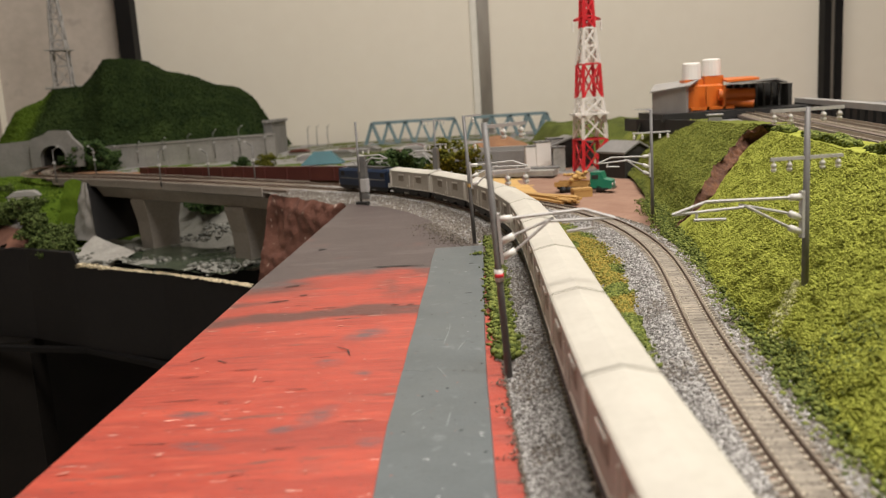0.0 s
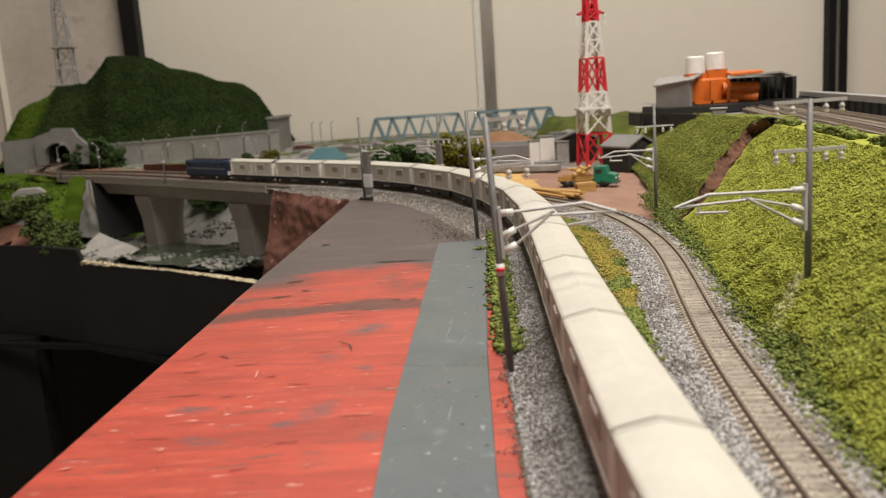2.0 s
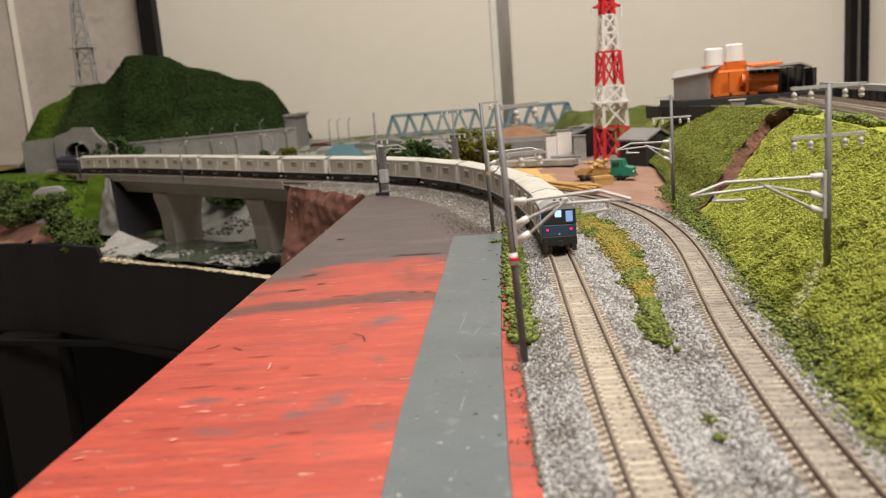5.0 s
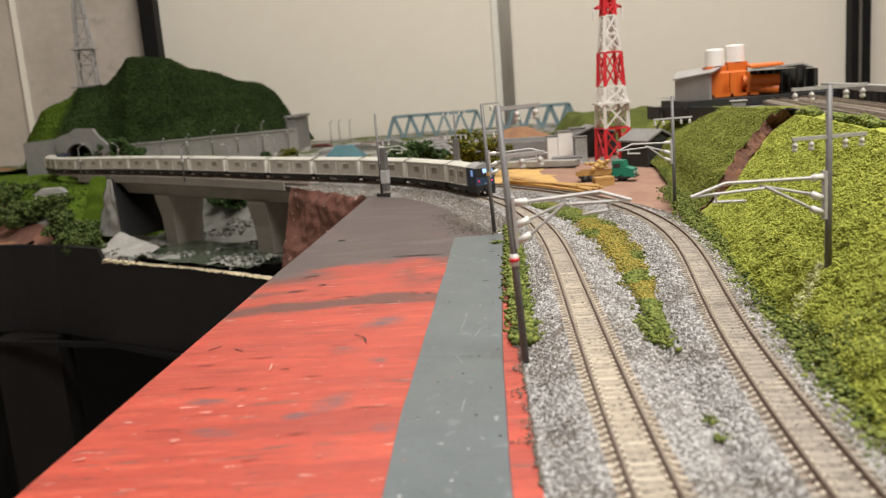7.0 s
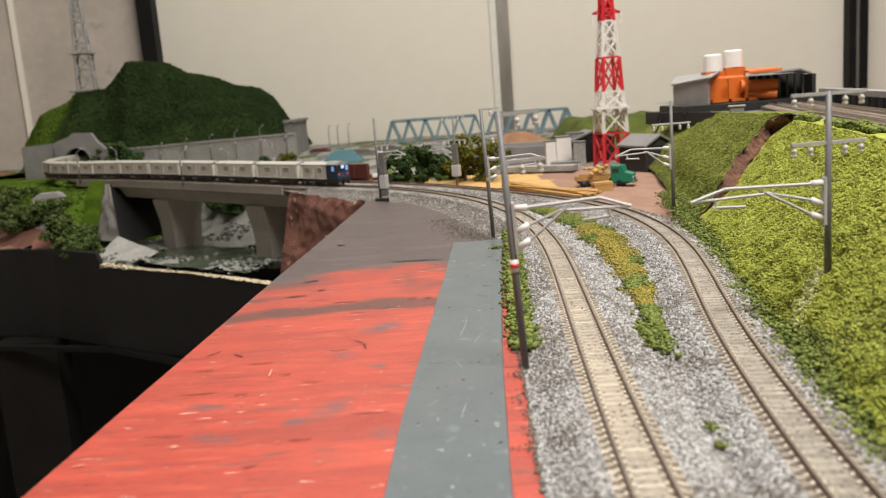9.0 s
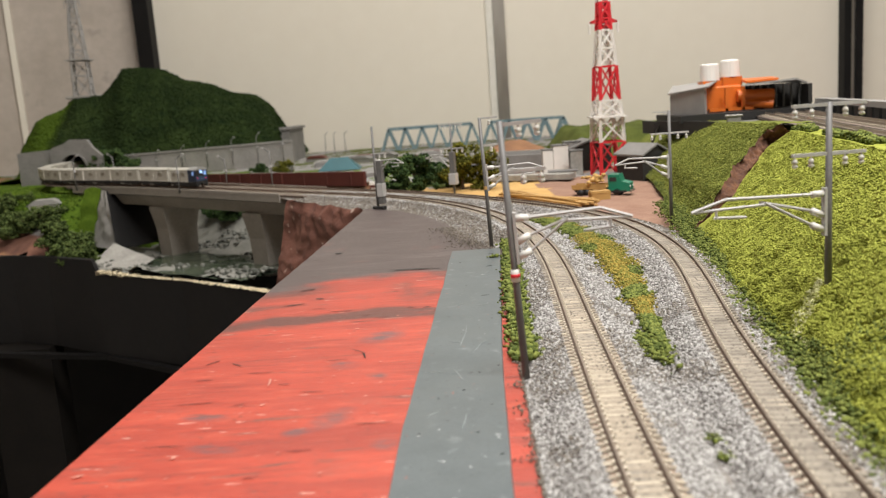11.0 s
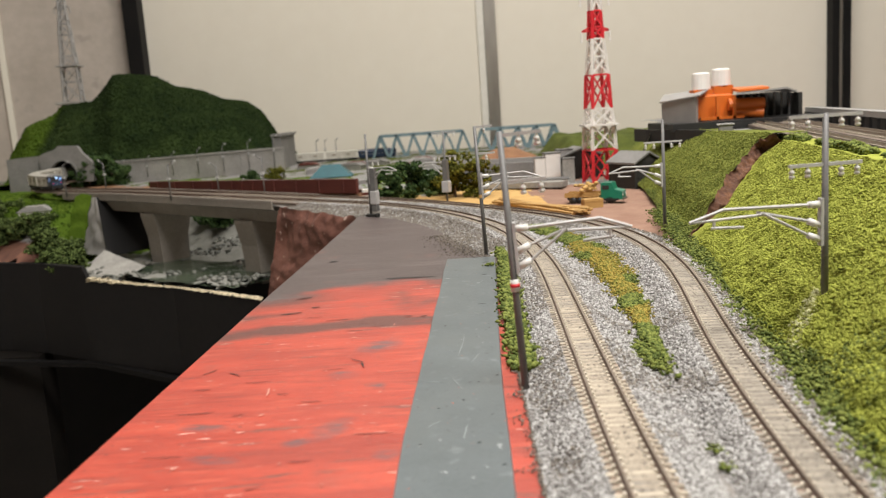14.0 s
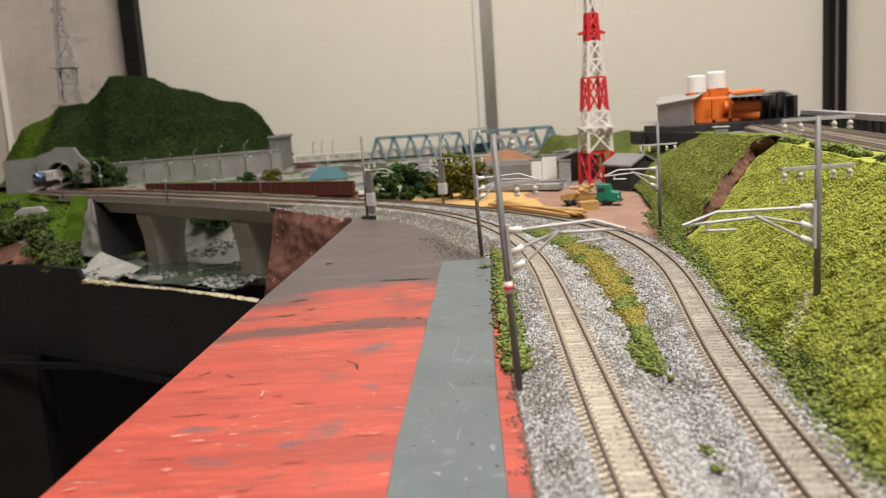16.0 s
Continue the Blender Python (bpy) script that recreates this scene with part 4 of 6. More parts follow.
def weeds():
    rng = np.random.default_rng(11)
    a, b = [], []
    sa, sb = [], []
    for _ in range(12000):
        s = 0.215 + 0.335 * rng.random()
        g = gap(s)
        lo, hi = 0.0145, g - 0.0145
        if hi <= lo + 0.001:
            continue
        wdt = (hi - lo) * (0.24 + 0.16 * noise.noise(Vector((s * 40, 0, 0))))
        wdt *= float(np.interp(s, [0.215, 0.3, 0.42], [0.4, 0.65, 1.0]))
        r = (lo + hi) / 2 + 0.002 + wdt * rng.normal() * 0.6
        if not lo - 0.003 - 0.004 * rng.random() ** 4 < r < hi + 0.003 + 0.004 * rng.random() ** 4:
            continue
        p = line(s, r, -0.0062 + 0.0015 * rng.random())
        k = noise.noise(Vector((p.x * 60, p.y * 40, 1)))
        if k > 0.14 or s < 0.245 + 0.02 * k or (s > 0.47 and k > -0.1):
            b.append(p), sb.append(rng.uniform(0.0005, 0.0011))
        else:
            a.append(p), sa.append(rng.uniform(0.0004, 0.0009))
    root = thing("weed_island", "yellow and green foam weeds between two tracks", "weeds", kind="structure")
    part("yellow_weeds", lumps("yellow_weeds", a, sa, M_YELLOWFOAM, 12), None, root, "yellow foam weeds")["kind"] = "stuff"
    part("green_weeds", lumps("green_weeds", b, sb, M_DARKFOAM, 13), None, root, "dark green foam weeds")["kind"] = "stuff"
    c, sc = [], []
    for _ in range(2600):
        y = 0.272 + 0.245 * rng.random()
        x = float(np.interp(y, [0.272, 0.354, 0.427, 0.49, 0.52], [0.0225, 0.0255, 0.0295, 0.034, 0.033])) + 0.0035 * rng.normal() * 0.7
        c.append((x, y, -0.0055 + 0.002 * rng.random())), sc.append(rng.uniform(0.0006, 0.0016))
    for _ in range(420):
        c.append((0.0665 + 0.0022 * rng.normal(), 0.277 + 0.009 * rng.normal(), -0.0055 + 0.0018 * rng.random())), sc.append(rng.uniform(0.0004, 0.0011))
    for cx, cy in ((0.062, 0.197), (0.0615, 0.186), (0.0215, 0.464), (0.0235, 0.466)):
        for _ in range(26):
            c.append((cx + 0.0012 * rng.normal(), cy + 0.0014 * rng.normal(), -0.0048 + 0.0008 * rng.random())), sc.append(rng.uniform(0.0004, 0.0008))
    part("edge_weeds", lumps("edge_weeds", c, sc, M_DARKFOAM, 14), None, root, "green foam weeds along the board edge")["kind"] = "stuff"


# ---- catenary masts ----


def insulator(parent, x, y, z, k=0.98):
    b = Build().lathe((x, y, z), [(0.0003 * k, 0), (0.0003 * k, -0.0006 * k), (0.0008 * k, -0.0012 * k), (0.0011 * k, -0.0020 * k), (0.0005 * k, -0.0024 * k),
                                  (0.0010 * k, -0.0029 * k), (0.0010 * k, -0.0035 * k), (0.0004 * k, -0.0039 * k)], 8)
    part("insulator", b, M_INSUL, parent, smooth=True)


def mast(p, yaw, height=0.076, arm=1, bars=((0.0735, -1, 1), (0.058, -1, 1)), reach=0.029, label="", lean=0.0):
    """A mast with insulator bars and a hinged bracket arm; arm: its side, along the mast's own x."""
    root = thing("catenary_mast", label or "grey model catenary mast with white insulators and bracket arm", "mast", "catenary masts", at=pose(p[0], p[1], p[2], 0, lean, yaw))
    part("post", Build().rod((0, 0, -0.012), (0, 0, height), 0.00125, 10, 0.001), M_POLE, root, smooth=True)
    for z, a, c in bars:
        part("insulator_bar", Build().beam((a * 0.0125, 0, z), (c * 0.0125, 0, z), 0.0011, 0.0011), M_ARM, root)
        for x in (-0.0115, -0.006, 0.0055, 0.011):
            if a * 0.0125 < x < c * 0.0125:
                insulator(root, x, 0, z - 0.0004)
    z = height - 0.030
    k = arm
    part("bracket_plate", Build().box(min(0.0009 * k, 0.0019 * k), max(0.0009 * k, 0.0019 * k), -0.0012, 0.0012, z - 0.014, z + 0.002), M_ARM, root)
    for dz in (0.0, -0.0072, -0.012):
        part("arm_insulator", Build().rod((0.0018 * k, 0, z + dz), (0.0058 * k, 0, z + dz + (0.0 if dz == 0 else 0.0018)), 0.00115, 8), M_INSUL, root, smooth=True)
    part("top_arm", Build().rod((0.0058 * k, 0, z), (reach * 0.75 * k, 0, z + 0.0006), 0.00058, 6).rod((reach * 0.75 * k, 0, z + 0.0006), (reach * k, 0, z - 0.003), 0.00058, 6), M_ARM, root)
    part("stay_arm", Build().rod((0.0058 * k, 0, z - 0.0054), (reach * 0.5 * k, 0.0005, z - 0.0012), 0.00052, 6).rod((0.0058 * k, 0, z - 0.0102), (reach * 0.47 * k, -0.0005, z - 0.0015), 0.00052, 6), M_ARM, root)
    part("registration_arm", Build().rod((reach * 0.42 * k, 0, z - 0.002), (reach * k, 0, z - 0.003), 0.00052, 6).rod((reach * 0.82 * k, 0, z - 0.003), (reach * 0.82 * k, 0, z - 0.0055), 0.00048, 6)
         .rod((reach * 0.6 * k, 0.0004, z - 0.0058), (reach * 0.84 * k, 0, z - 0.0053), 0.00052, 6), M_ARM, root)
    return root


def masts():
    m = mast((0.021, 0.256, -0.007), -4, lean=-2.7, height=0.082, reach=0.037, bars=((0.0808, 0, 1), (0.0665, 0, 1)), label="grey catenary mast with a red and white band")
    part("band", Build().lathe((0, 0, 0.0325), [(0.00145, 0), (0.00145, 0.0038)], 12), M_INSUL, m, "white band with a red stripe", smooth=True)
    part("stripe", Build().lathe((0, 0, 0.0338), [(0.0015, 0), (0.0015, 0.0012)], 12), M_TOWERRED, m, smooth=True)
    m = mast((0.023, 0.506, -0.007), -10, lean=-2.0, height=0.079, reach=0.036, bars=((0.0785, 0, 0.85), (0.0625, 0, 0.85)), label="dark grey catenary mast with a yellow band")
    part("band", Build().lathe((0, 0, 0.036), [(0.0014, 0), (0.0014, 0.002)], 10), M_SAND, m, "yellow band")
    mast((0.145, 0.554, -0.007), 0, arm=-1, reach=0.036, bars=((0.0595, -1, 1),), height=0.074, label="dark grey catenary mast at the embankment foot")
    m = mast((-0.066, 0.745, -0.007), -25, arm=1, bars=((0.050, -0.2, 1),), height=0.074, label="grey catenary mast beside the curve")
    part("foot", Build().box(-0.004, 0.007, -0.003, 0.003, -0.0005, 0.0035, None, 0.0005), M_UNDER, m, "dark foot block")
    part("pillar", Build().box(0.0025, 0.0075, -0.0025, 0.0025, 0.006, 0.044, None, 0.0004), M_POLE, m, "square grey pillar")
    part("pillar_box", Build().box(0.002, 0.008, -0.003, 0.003, 0.012, 0.024, None, 0.0005), M_ARM, m)
    m = mast((0.003, 0.820, -0.008), -25, arm=-1, height=0.071, bars=((0.070, -1, 1), (0.047, -1, 1)), label="grey catenary mast on the outer side of the curve")
    part("pillar", Build().box(-0.0025, 0.0025, -0.0025, 0.0025, 0.012, 0.044, None, 0.0004), M_POLE, m, "square grey pillar")
    part("pillar_box", Build().box(-0.0035, 0.0035, -0.0035, 0.0035, 0.012, 0.023, None, 0.0005), M_ARM, m)
    mast((0.126, 0.279, 0.010), 4, arm=-1, height=0.063, reach=0.0465, bars=((0.0622, -1, 1), (0.0462, -1, 1)), label="grey catenary mast standing on the green embankment")


# ---- bridge ----


def viaduct():
    root = thing("viaduct", "grey concrete railway viaduct on tapered piers", "bridge", kind="structure")
    for s0, s1 in ((0.925, 1.079), (1.080, 1.229), (1.230, 1.40)):
        part("girder", ribbon(Build(), s0, s1, 0.02, [(-0.019, -0.003), (0.048, -0.003), (0.048, -0.010), (0.041, -0.013), (0.037, -0.026), (-0.006, -0.026), (-0.011, -0.013), (-0.019, -0.010)]), M_BRIDGE, root)
    part("deck_ballast", ribbon(Build(), 0.885, 1.42, 0.02, [(-0.0172, -0.0045), (0.0465, -0.0045), (0.0465, -0.0021), (-0.0172, -0.0021)]), M_DECK, root, "brown ballast on the deck")
    for off in (-0.0185, 0.0475):
        part("parapet", ribbon(Build(), 0.925, 1.40, 0.02, [(off - 0.0008, -0.004), (off + 0.0008, -0.004), (off + 0.0008, -0.0008), (off - 0.0008, -0.0008)]), M_BRIDGE, root, "brownish low parapet")
    for s in (0.99, 1.197):
        p = line(s, 0.0155, -0.026)
        h = float(np.interp(s, S, HEAD))
        m = pose(p.x, p.y, p.z, 0, 0, -math.degrees(h))
        bot = ground_z(p.x, p.y) - p.z - 0.004
        b = Build()
        rows = [(0.027, 0.017, 0), (0.027, 0.017, -0.004), (0.0215, 0.015, -0.030), (0.019, 0.0135, bot)]
        pts = [m @ Vector((sx * a, sy * c, z)) for a, c, z in rows for sx, sy in ((-1, -1), (1, -1), (1, 1), (-1, 1))]
        faces = [(3, 2, 1, 0), (12, 13, 14, 15)] + [(4 * r + i, 4 * r + (i + 1) % 4, 4 * r + 4 + (i + 1) % 4, 4 * r + 4 + i) for r in range(3) for i in range(4)]
        part("pier", b.add(pts, faces), M_BRIDGE, root, "tapered concrete pier")


# ---- train ----
CAR = 0.0752
VAN = 0.0635


def car_section(half, h0, h1, crown, n=8):
    """Outline of a wagon body: upright sides and a curved roof."""
    prof = [(-half, h0), (half, h0), (half, h1)]
    for i in range(1, n):
        t = i / n
        x = half * (1 - 2 * t)
        prof.append((x, h1 + crown * (1 - (x / half) ** 2)))
    return prof + [(-half, h1)]


def bogie(root, y):
    b = Build()
    for x in (-0.0062, 0.0062):
        b.box(x - 0.0009, x + 0.0009, y - 0.008, y + 0.008, 0.0016, 0.0046)
    b.box(-0.006, 0.006, y - 0.0015, y + 0.0015, 0.003, 0.006)
    fr = part("bogie", b, M_UNDER, root)
    for dy in (-0.0052, 0.0052):
        for x in (-0.0042, 0.0042):
            part("wheel", Build().rod((x - 0.0008, y + dy, 0.0028), (x + 0.0008, y + dy, 0.0028), 0.0028, 12), M_RAIL, fr, smooth=True)


def wagon(name="refrigerator_wagon", label="ivory model refrigerator wagon with grey-beige sides", caboose=False):
    """A wagon along y, its rear coupling at y = 0 and its front at y = CAR."""
    root = thing(name, label, "railway wagon", "wagons of the train")
    ln = VAN if caboose else CAR
    y0, y1 = (0.0195 if caboose else 0.0004), ln - 0.0004
    half = 0.0081
    part("body", Build().extrude(car_section(half, 0.0072, 0.0227, 0.0002, 4), y0 + 0.0004, y1 - 0.0004), M_CARSIDE, root)
    prof = [(half + 0.0004, 0.0214), (half + 0.0004, 0.0230), (half - 0.0003, 0.0235)]
    for i in range(1, 8):
        x = (half - 0.0003) * (1 - 0.25 * i)
        prof.append((x, 0.0235 + 0.0019 * (1 - (abs(x) / half) ** 1.12)))
    prof += [(-half + 0.0003, 0.0235), (-half - 0.0004, 0.0230), (-half - 0.0004, 0.0214)]
    part("roof", Build().extrude(prof, y0, y1), M_CARROOF, root, "ivory curved roof", smooth=False)
    ends = [(y1 - 0.0005, y1)] + ([] if caboose else [(y0, y0 + 0.0005)])
    for a, c in ends:
        e = part("end_panel", Build().extrude(car_section(half - 0.0001, 0.0070, 0.0228, 0.0012), a, c), M_CARWHITE, root, "white end panel")
        for x in (-0.005, 0.005):
            part("end_rib", Build().box(x - 0.0004, x + 0.0004, (a if a < 0.01 else c) - 0.0003, (a if a < 0.01 else c) + 0.0003, 0.0074, 0.0222), M_CARWHITE, e)
    L = y1 - y0
    for side in (-1, 1):
        x = side * half
        for f in (0.27, 0.71):
            yc = y0 + L * f
            d = part("side_hatch", Build().box(x - 0.0002, x + 0.0002, yc - 0.0047, yc + 0.0047, 0.0138, 0.0192, None, 0.0001), M_HATCH, root, "brown side hatch")
            part("hatch_lip", Build().box(x - 0.0007, x + 0.0007, yc - 0.0052, yc + 0.0052, 0.0192, 0.0203), M_CARWHITE, d, "white hatch lip")
        for ya, yb in ((y1 - 0.0028, y1 - 0.0002),) + (() if caboose else ((y0 + 0.0002, y0 + 0.0028),)):
            part("corner_post", Build().box(x - 0.0005, x + 0.0005, ya, yb, 0.0072, 0.0216, None, 0.0001), M_CARWHITE, root, "white corner post")
        part("sill_rail", Build().box(x - 0.0003, x + 0.0003, y0 + 0.003, y1 - 0.003, 0.0073, 0.0081), M_CARWHITE, root)
        yc = y0 + L * 0.49
        door = part("side_door", Build().box(x - 0.0003, x + 0.0003, yc - 0.0068, yc + 0.0068, 0.0079, 0.0213, None, 0.0001), M_CARSIDE, root)
        part("door_bar", Build().box(x - 0.0006, x + 0.0006, yc - 0.0004, yc + 0.0004, 0.008, 0.020), M_CARWHITE, door)
        part("plate", Build().box(x - 0.0004, x + 0.0004, yc + 0.0028, yc + 0.0055, 0.009, 0.0112), M_CARWHITE, root, "small white plate")
    if not caboose:
        for y in (y0 + 0.0006, y1 - 0.0006):
            part("roof_seam", Build().extrude([(x, z + (0.00022 if 1 < i < len(prof) - 2 else 0)) for i, (x, z) in enumerate(prof)], y - 0.0006, y + 0.0006), M_CARROOF, root)
    fr = part("underframe", Build().box(-0.0083, 0.0083, 0.002, ln - 0.002, 0.0040, 0.0072), M_UNDER, root, "black underframe")
    part("equipment_box", Build().box(-0.0081, 0.0081, 0.024, 0.038, 0.002, 0.0052, None, 0.0004), M_UNDER, fr)
    part("tank", Build().rod((-0.006, 0.042, 0.0035), (-0.006, 0.051, 0.0035), 0.0016, 8), M_SHED, fr, "grey air tank")
    for y in (0.0135, ln - 0.0135):
        bogie(root, y)
    for ya, yb in ((-0.0005, 0.0035), (ln - 0.0035, ln - 0.0006)):
        part("coupler", Build().box(-0.0012, 0.0012, ya, yb, 0.0042, 0.0066), M_UNDER, root, "black coupler")
    if caboose:
        z1 = 0.0226
        part("cab", Build().extrude(car_section(half, 0.0076, z1, 0.0032), 0.0025, 0.0196), M_BLUE, root, "dark blue guard's compartment")
        roof = [(x, z) for x, z in car_section(half + 0.0004, z1 - 0.0002, z1 + 0.0003, 0.0036)]
        r = part("cab_roof", Build().extrude(roof, 0.0018, 0.0199), M_CABGREY, root, "grey cab roof")
        for x in (-0.0012, 0.0018):
            part("roof_vent", Build().lathe((x, 0.006, 0.0258), [(0.0007, 0), (0.0007, 0.0012), (0.0004, 0.0016)], 8), M_POLE, r)
        part("end_band", Build().box(-half + 0.0003, half - 0.0003, 0.0020, 0.0026, 0.0088, 0.0145, None, 0.0001), mat_blue_band, root, "slightly lighter blue lower end panel")
        part("window_band", Build().box(-half + 0.0006, half - 0.0006, 0.0021, 0.0026, 0.0147, 0.0226, None, 0.0001), M_UNDER, root, "black band round the end windows")
        part("door_frame", Build().box(0.0029, 0.0070, 0.0019, 0.0025, 0.0150, 0.0222, None, 0.0003), M_BLUE, root)
        part("end_window", Build().box(-0.0018, 0.0013, 0.0019, 0.0027, 0.0184, 0.0221, None, 0.0003), M_WINLIT, root, "lit end window")
        part("end_door_window", Build().box(0.0033, 0.0066, 0.0017, 0.0027, 0.0159, 0.0215, None, 0.0003), M_WINDIM, root, "dimly lit door window")
        for x in (-1, 1):
            part("side_window", Build().box(x * half - 0.0002, x * half + 0.0002, 0.0065, 0.0105, 0.0158, 0.0208, None, 0.0001), M_WINDIM, root, "dimly lit side window")
            part("tail_lamp", Build().rod((x * 0.0056, 0.0014, 0.0123), (x * 0.0056, 0.0024, 0.0123), 0.0006, 10), M_TAIL, root, "glowing red tail lamp")
            part("step", Build().box(x * 0.0068 - 0.001, x * 0.0068 + 0.001, 0.0015, 0.004, 0.0012, 0.0066), M_UNDER, root)
        part("buffer_beam", Build().box(-0.0082, 0.0082, 0.0019, 0.004, 0.0042, 0.0088, None, 0.0003), M_UNDER, root)
        part("number_plate", Build().box(-0.0004, 0.0003, 0.0017, 0.0021, 0.0096, 0.0102), M_INSUL, root)
    return root


mat_blue_band = mat("blue_end_band", (0.028, 0.06, 0.12), (0.022, 0.05, 0.1), rough=0.35, scale=80)


def locomotive():
    root = thing("locomotive", "dark blue electric model locomotive with pantographs", "locomotive")
    y0, y1, half = 0.0022, 0.0855, 0.0091
    prof = [(-half, 0.006), (half, 0.006), (half, 0.0205), (half - 0.0018, 0.0232), (-half + 0.0018, 0.0232), (-half, 0.0205)]
    part("body", Build().extrude(prof, y0 + 0.003, y1 - 0.003), M_BLUE, root, "dark blue body")
    part("roof", Build().extrude([(-0.0065, 0.0232), (0.0065, 0.0232), (0.005, 0.0248), (-0.005, 0.0248)], y0 + 0.012, y1 - 0.012), M_UNDER, root, "dark roof")
    for a, c in ((y0, y0 + 0.003), (y1 - 0.003, y1)):
        nose = part("cab_end", Build().box(-half + 0.0006, half - 0.0006, a, c, 0.006, 0.0228, None, 0.0008), M_BLUE, root)
        yf = a - 0.0002 if a == y0 else c + 0.0002
        part("skirt", Build().box(-half + 0.0006, half - 0.0006, min(yf, yf + 0.0003), max(yf, yf + 0.0003), 0.006, 0.0105), M_CARWHITE, nose, "cream lower band")
        part("windscreen", Build().box(-0.0075, 0.0075, yf - 0.0002, yf + 0.0002, 0.0155, 0.0205), M_DARK, nose)
    for side in (-1, 1):
        part("side_band", Build().box(side * half - 0.0002, side * half + 0.0002, y0 + 0.004, y1 - 0.004, 0.0128, 0.0134), M_CABGREY, root, "thin grey side line")
        for f in (0.1, 0.9):
            yy = y0 + (y1 - y0) * f
            part("cab_window", Build().box(side * half - 0.0002, side * half + 0.0002, yy - 0.003, yy + 0.003, 0.0158, 0.0200), M_DARK, root)
    for y in (0.022, 0.066):
        pg = part("pantograph", Build().rod((-0.004, y - 0.006, 0.0252), (-0.004, y, 0.0285), 0.0003, 5).rod((0.004, y - 0.006, 0.0252), (0.004, y, 0.0285), 0.0003, 5)
                  .rod((-0.007, y, 0.0286), (0.007, y, 0.0286), 0.0004, 5), M_POLE, root, "folded grey pantograph")
    part("underframe", Build().box(-0.0085, 0.0085, 0.004, 0.084, 0.003, 0.006), M_UNDER, root)
    for y in (0.015, 0.044, 0.073):
        bogie(root, y)
    return root


# tail of the train along the line, by time
TAIL_T = [0, 2, 4, 7, 9, 12, 13, 14, 15, 16]
TAIL_S = [-0.3273, -0.0603, 0.2067, 0.5857, 0.8407, 1.2242, 1.3352, 1.4462, 1.5672, 1.6872]


def tail(t):
    i = np.arange(0, 16.01, 0.1)
    s = np.interp(i, TAIL_T, TAIL_S)
    s = np.convolve(np.pad(s, 8, mode="reflect", reflect_type="odd"), np.ones(17) / 17, mode="valid")
    return float(np.interp(t, i, s))


LOW = 0.945


def lowered(root):
    """Bring a vehicle to its true height over the rails."""
    for ob in root.children_recursive:
        ob.data.transform(Matrix.Diagonal((1, 1, LOW, 1)))
    return root


def on_line(s0, length):
    """The pose of a vehicle whose rear end is at s0: both bogies on the line."""
    a, b = line(s0 + 0.0145), line(s0 + length - 0.0145)
    d = b - a
    yaw = -math.degrees(math.atan2(d.x, d.y))
    pitch = math.degrees(math.atan2(d.z, math.hypot(d.x, d.y)))
    o = a - d.normalized() * 0.0145
    return pose(o.x, o.y, o.z, pitch, 0, yaw)


def train():
    cars = [lowered(wagon("guard_van", "ivory guard's van with dark blue lit end and red tail lamps", True))]
    first = lowered(wagon())
    cars.append(first)
    for _ in range(12):
        cars.append(copy_thing(first, Matrix()))
    return cars, lowered(locomotive())


TIMES = [i * 0.4 for i in range(41)]


def slack(s):
    """How far the couplings have opened up by this place on the line."""
    return float(np.interp(s, [0.5, 0.71, 0.8, 0.914, 1.047, 1.17, 1.25, 1.47, 1.6, 2.3, 2.5], [0, 0.007, 0.011, 0.019, 0.026, 0.029, 0.031, 0.02, 0.02, 0.021, 0.02]))


def place(t, off):
    """Where along the line a vehicle's rear end is that follows the tail at this distance."""
    s = tail(t)
    return s + off + slack(s + off) - slack(s)


def motions():
    for n, car in enumerate(CARS):
        walk(car, [(t, on_line(place(t, VAN + (n - 1) * CAR if n else 0.0), CAR if n else VAN)) for t in TIMES])
    walk(LOCO, [(t, on_line(place(t, VAN + 13 * CAR - 0.0005), 0.0875)) for t in TIMES])


# ---- left scenery ----


